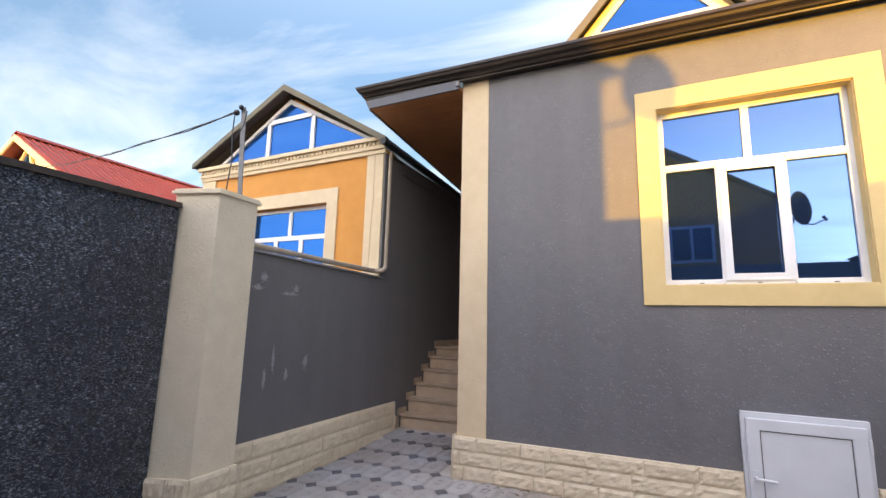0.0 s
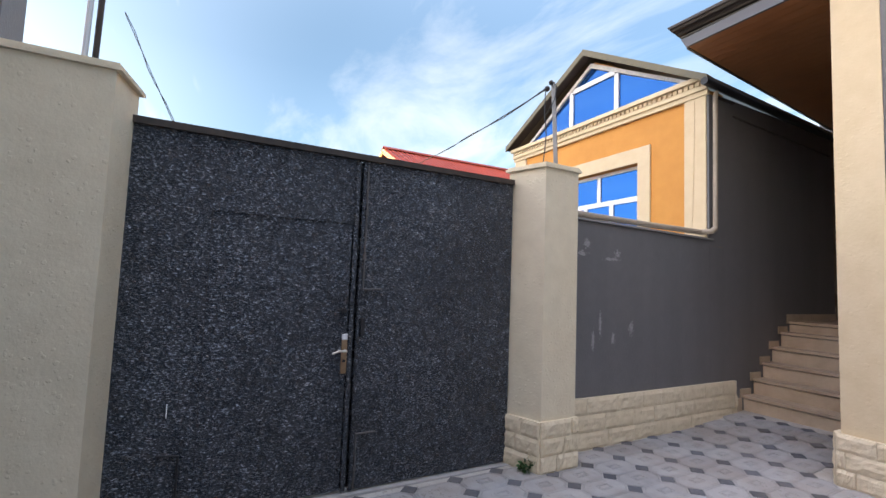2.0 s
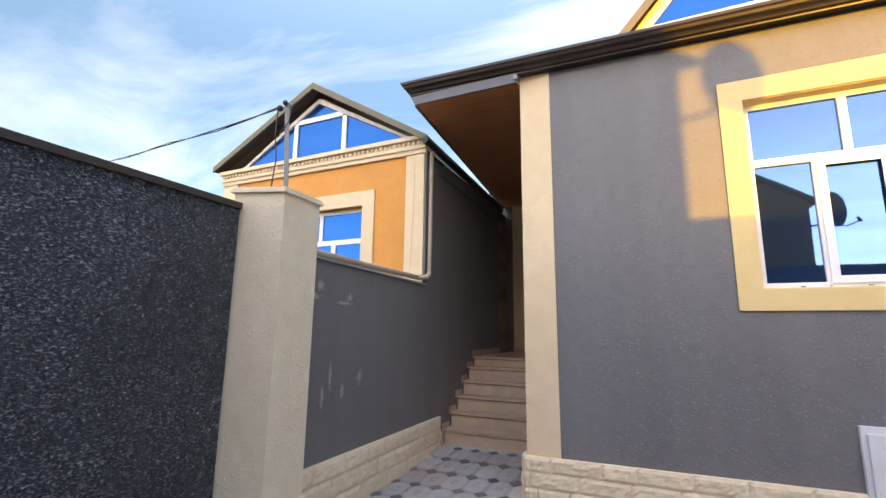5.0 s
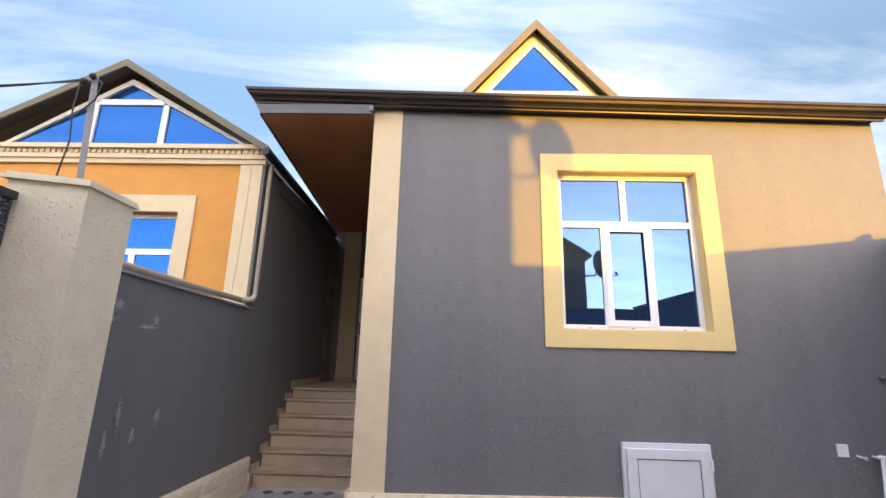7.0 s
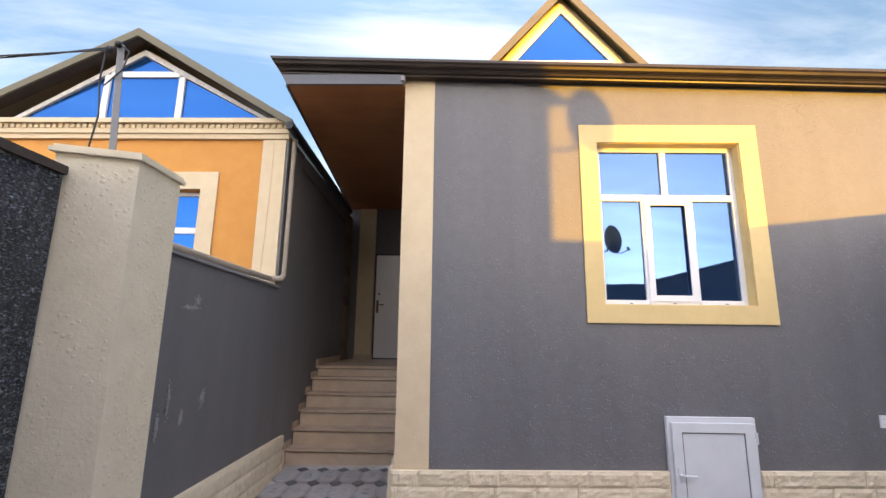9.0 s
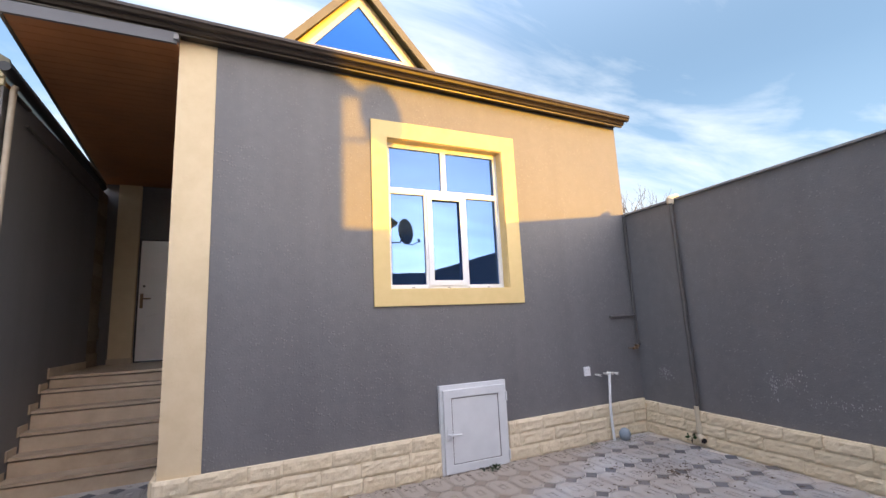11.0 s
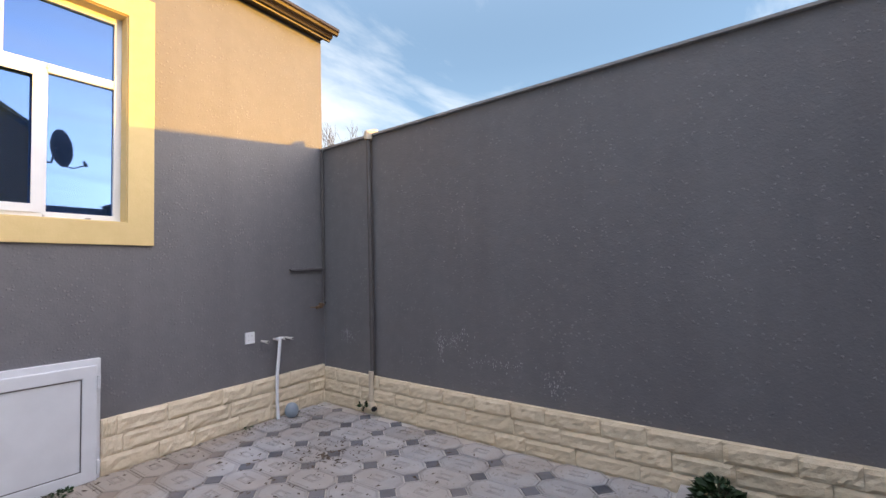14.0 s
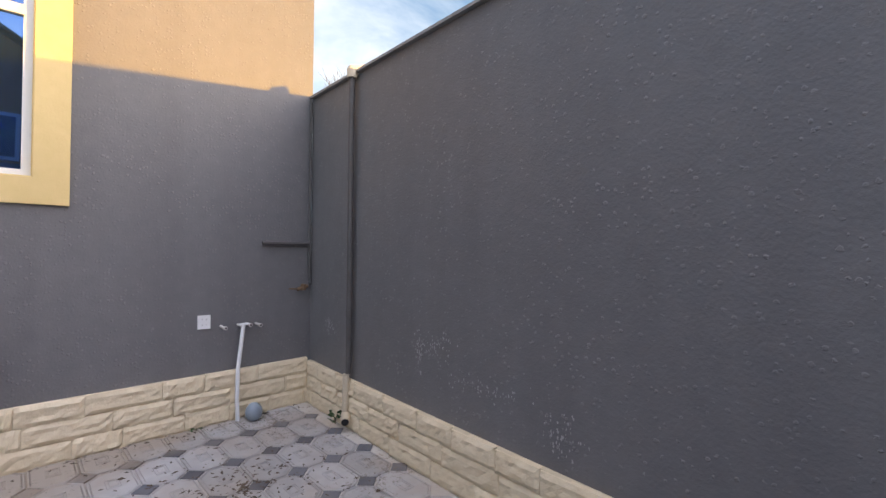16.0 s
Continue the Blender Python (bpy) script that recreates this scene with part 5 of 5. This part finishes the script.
# crumbs of dry earth and leaf on the paving
bm = bmesh.new()
rnd = random.Random(31)
for k in range(660):
    if k < 460:
        a, d = rnd.uniform(0, math.tau), abs(rnd.gauss(0, 0.55))
        x, y = 2.75 + d * 1.2 * math.cos(a), 3.6 + d * 1.3 * math.sin(a)
    else:
        x, y = rnd.uniform(-1.5, 3.6), 4.72 - abs(rnd.gauss(0, 0.12))
    if not (-1.8 < x < 3.68 and 0.5 < y < 4.72):
        continue
    s, tw = rnd.uniform(0.004, 0.013) * (1.4 if rnd.random() < 0.12 else 1), rnd.uniform(0, math.tau)
    z, ln = fz(x, y) + 0.001, rnd.uniform(1.0, 2.4)
    base = [(ln * s, 0), (0.3 * s, 0.7 * s), (-ln * s, 0.2 * s), (-0.2 * s, -0.6 * s)]
    ring = [bm.verts.new((x + u * math.cos(tw) - v * math.sin(tw), y + u * math.sin(tw) + v * math.cos(tw), z)) for u, v in base]
    top = bm.verts.new((x, y, z + s * rnd.uniform(0.3, 0.8)))
    for i in range(4):
        bm.faces.new((ring[i], ring[(i + 1) % 4], top))
solid("debris", bm, CRUMB, "dark crumbs of earth and dry leaf on the paving", "debris", "stuff")

# ---- split stones of the plinths ----
stone_meshes = []
for k in range(10):
    rnd = random.Random(100 + k)
    bm = bmesh.new()
    nu, nv = 12, 5
    g = []
    off = Vector((k * 7.3, k * 3.1, 0))
    for j in range(nv + 1):
        row = []
        for i in range(nu + 1):
            u, v = i / nu - 0.5, j / nv - 0.5
            edge = min((0.5 - abs(u)) * 7.0, (0.5 - abs(v)) * 1.0, 0.2) / 0.2
            hump = 0.011 + 0.009 * noise.noise(Vector((u * 4.5, v * 2.0, 0)) + off) + 0.006 * noise.noise(Vector((u * 12, v * 4.0, 5)) + off)
            d = 0.011 + max(0.0, edge) ** 0.5 * hump + 0.003 * rnd.uniform(-1, 1)
            row.append(bm.verts.new((u, -max(0.004, d), v)))
        g.append(row)
    for j in range(nv):
        for i in range(nu):
            bm.faces.new((g[j][i], g[j][i + 1], g[j + 1][i + 1], g[j + 1][i]))
    rim = [g[0][i] for i in range(nu + 1)] + [g[j][nu] for j in range(1, nv + 1)] + [g[nv][i] for i in range(nu - 1, -1, -1)] + [g[j][0] for j in range(nv - 1, 0, -1)]
    back = [bm.verts.new((v.co.x, 0.02, v.co.z)) for v in rim]
    for a in range(len(rim)):
        b = (a + 1) % len(rim)
        bm.faces.new((rim[b], rim[a], back[a], back[b]))
    me = finish("stone", bm, STONE)
    stone_meshes.append(me)
stone_rnd = random.Random(77)


def plinth(parent, p0, p1, courses, height, seed, mean=0.40, level=None):
    """Courses of split stones on a face from p0 to p1 (its right-hand end as seen from the yard); rises and falls with the paving."""
    a, b = Vector(p0), Vector(p1)
    ln = (b - a).length
    d = (b - a) / ln
    yaw = math.atan2(d.y, d.x)
    hc = height / courses
    for c in range(courses):
        s = -stone_rnd.uniform(0.0, mean * 0.7)
        while s < ln - 0.02:
            w = mean * stone_rnd.uniform(0.7, 1.25)
            s0, s1 = max(s, 0.0), min(s + w, ln)
            s += w
            if s1 - s0 < 0.03:
                continue
            mx, my = a + d * (s0 + s1) / 2
            base = fz(mx, my) if level is None else level - height + 0.012
            ob = new("stone", stone_meshes[stone_rnd.randrange(10)])
            flip = stone_rnd.choice((1, -1))
            ob.matrix_basis = Matrix.Translation((mx, my, base - 0.012 + hc * (c + 0.5))) @ Matrix.Rotation(yaw, 4, "Z") @ Matrix.Diagonal((s1 - s0 - 0.003, 1.0 + stone_rnd.uniform(-0.15, 0.25), hc - 0.002, 1)) @ Matrix.Rotation(0 if flip > 0 else math.pi, 4, "Y")
            ob.parent = parent


def plinth_core(name, p0, p1, inward, height, label, level=None):
    bm = bmesh.new()
    a, b, w = Vector(p0), Vector(p1), Vector(inward)
    n = 12
    for k in range(n):
        q, r = a.lerp(b, k / n), a.lerp(b, (k + 1) / n)
        za, zb = (fz(*q) + height - 0.014, fz(*r) + height - 0.014) if level is None else (level - 0.003, level - 0.003)
        v = [bm.verts.new(p) for p in ((*q, -0.3), (*r, -0.3), (*(r + w), -0.3), (*(q + w), -0.3), (*q, za), (*r, zb), (*(r + w), zb), (*(q + w), za))]
        for f in ((3, 2, 1, 0), (4, 5, 6, 7), (0, 1, 5, 4), (2, 3, 7, 6)):
            bm.faces.new([v[i] for i in f])
        if k == 0:
            bm.faces.new([v[i] for i in (3, 0, 4, 7)])
        if k == n - 1:
            bm.faces.new([v[i] for i in (1, 2, 6, 5)])
    bmesh.ops.recalc_face_normals(bm, faces=bm.faces)
    return solid(name, bm, MORTAR, label, "plinth", "structure")


HP = 0.43
pc = plinth_core("plinth_1", (-1.875, YH - 0.035), (hx0 - 0.003, YH - 0.035), (0, 0.033), HP, "cream split-stone plinth of the house")
plinth(pc, (-1.875, YH - 0.036), (hx0 - 0.003, YH - 0.036), 3, HP, 1)
pc = plinth_core("plinth_2", (hx1 + 0.003, YH - 0.035), (XE - 0.04, YH - 0.035), (0, 0.033), HP, "cream split-stone plinth beside the cellar hatch")
plinth(pc, (hx1 + 0.003, YH - 0.036), (XE - 0.042, YH - 0.036), 3, HP, 2)
pc = plinth_core("plinth_3", (XE - 0.035, YH - 0.04), (XE - 0.035, YS + 0.01), (0.033, 0), 0.40, "cream split-stone plinth of the yard wall")
plinth(pc, (XE - 0.036, YH - 0.045), (XE - 0.036, YS + 0.01), 3, 0.40, 3)
pc = plinth_core("plinth_4", (XW + 0.035, 3.0), (XW + 0.035, 5.96), (-0.033, 0), 0.50, "cream split-stone plinth of the low wall", 0.372)
plinth(pc, (XW + 0.036, 3.0), (XW + 0.036, 5.96), 3, 0.50, 4, level=0.372)
pc = plinth_core("plinth_5", (-1.885, 5.4), (-1.885, YH - 0.034), (0.033, 0), HP, "cream split-stone plinth round the house corner")
plinth(pc, (-1.886, 5.4), (-1.886, YH - 0.034), 3, HP, 5, 0.3)
psh = pillar_n.children[0]
plinth(psh, (-3.47, 2.438), (-3.067, 2.565), 3, 0.44, 6, 0.30)
plinth(psh, (-3.067, 2.567), (-3.075, 3.0), 3, 0.44, 7, 0.30)

# rough blocks at the passage end
for k in range(14):
    z = LAND + 0.01 + k * 0.205
    bm = bmesh.new()
    r = random.Random(k)
    box(bm, XW - 0.039, XW - 0.001 + r.uniform(-0.02, 0.012), 8.745, 9.30, z, z + 0.19)
    ob = new("block", finish("block", bm, ROUGHSTONE, 0.012))
    ob.parent = endwall

# ---- paving: octagons and dots ----
def paving(i, j):
    """Where the dot i, j of the slightly fanned paving lies."""
    return Vector((2.835 + 0.2618 * i - 0.0204 * j + 0.00026 * i * i - 0.00063 * i * j, 3.569 + 0.0027 * i + 0.4053 * j - 0.00018 * i * j))


CUT = 0.078


def octagon(s, z, bm):
    hx, hy, c = 0.12925 - s, 0.2015 - s, CUT - s * 0.55
    return [bm.verts.new((x, y, z)) for x, y in ((hx - c, -hy), (hx, -hy + c), (hx, hy - c), (hx - c, hy), (-hx + c, hy), (-hx, hy - c), (-hx, -hy + c), (-hx + c, -hy))]


def rings_mesh(name, loops, material):
    bm = bmesh.new()
    ls = loops(bm)
    for a, b in zip(ls, ls[1:]):
        n = len(a)
        for k in range(n):
            bm.faces.new((a[k], a[(k + 1) % n], b[(k + 1) % n], b[k]))
    bm.faces.new(ls[-1])
    return finish(name, bm, material)


def tile_loops(bm):
    # rimmed octagon; the small frame in its middle stands a little proud
    for hx, hy, w in ((0.040, 0.064, 0.007), (0.024, 0.044, 0.004)):
        r = [[bm.verts.new((sx * (hx - i), sy * (hy - i), z)) for sx, sy in ((-1, -1), (1, -1), (1, 1), (-1, 1))] for i, z in ((0, -0.001), (0.002, 0.0045), (w - 0.002, 0.0045), (w, -0.001))]
        for p, q in zip(r, r[1:]):
            for k in range(4):
                bm.faces.new((p[k], p[(k + 1) % 4], q[(k + 1) % 4], q[k]))
    return [octagon(0.003, -0.02, bm), octagon(0.003, -0.002, bm), octagon(0.007, 0.002, bm), octagon(0.015, 0.002, bm), octagon(0.020, -0.006, bm), octagon(0.025, 0.0005, bm)]


oct_me = rings_mesh("octagon_tile", tile_loops, TILE)


def dia(r, z, bm):
    return [bm.verts.new(p) for p in ((0, -r, z), (r, 0, z), (0, r, z), (-r, 0, z))]


dot_me = rings_mesh("dot_tile", lambda bm: [dia(CUT - 0.004, -0.02, bm), dia(CUT - 0.004, -0.002, bm), dia(CUT - 0.009, 0.0, bm)], DOT)
rest_o, rest_d = bmesh.new(), bmesh.new()
tile_rnd = random.Random(3)
count = {0: 0, 1: 0}
for i in range(-26, 8):
    for j in range(-15, 9):
        for kind, shift in ((0, 0.5), (1, 0.0)):
            p = paving(i + shift, j + shift)
            inside = (-3.32 < p.x < 3.66 and YS + 0.05 < p.y < 4.70) or (-3.32 < p.x < -1.95 and 4.69 < p.y < 6.12)
            if not inside or (p.x > 3.28 and p.y < 1.2):
                continue
            x, y = p
            du, dv = (paving(i + shift + 0.5, j + shift) - paving(i + shift - 0.5, j + shift)) / 0.2585, (paving(i + shift, j + shift + 0.5) - paving(i + shift, j + shift - 0.5)) / 0.403
            turn2 = Matrix(((du.x, dv.x, 0, 0), (du.y, dv.y, 0, 0), (0, 0, 1, 0), (0, 0, 0, 1)))
            sx, sy = (fz(x + 0.1, y) - fz(x - 0.1, y)) / 0.2, (fz(x, y + 0.1) - fz(x, y - 0.1)) / 0.2
            tilt = Matrix(((1, 0, 0, 0), (0, 1, 0, 0), (sx, sy, 1, 0), (0, 0, 0, 1)))
            m = Matrix.Translation((x, y, fz(x, y) - 0.001 + tile_rnd.uniform(-0.0025, 0.002))) @ tilt @ turn2
            near = (x > 0.2 and y > 1.5) or (x < -1.6 and y > 2.2)
            if near and count[kind] < 300:
                count[kind] += 1
                ob = new("octagon_tile" if kind == 0 else "dot_tile", oct_me if kind == 0 else dot_me)
                ob.matrix_basis = m
                ob.parent = floor
            else:
                dst = rest_o if kind == 0 else rest_d
                src = oct_me if kind == 0 else dot_me
                vs = [dst.verts.new(m @ v.co) for v in src.vertices]
                for f in src.polygons:
                    dst.faces.new([vs[k] for k in f.vertices])
tagged(part("octagon_paving", rest_o, TILE, floor, "pale octagon pavers"), kind="stuff")
tagged(part("dot_paving", rest_d, DOT, floor, "slate dot pavers"), kind="stuff")
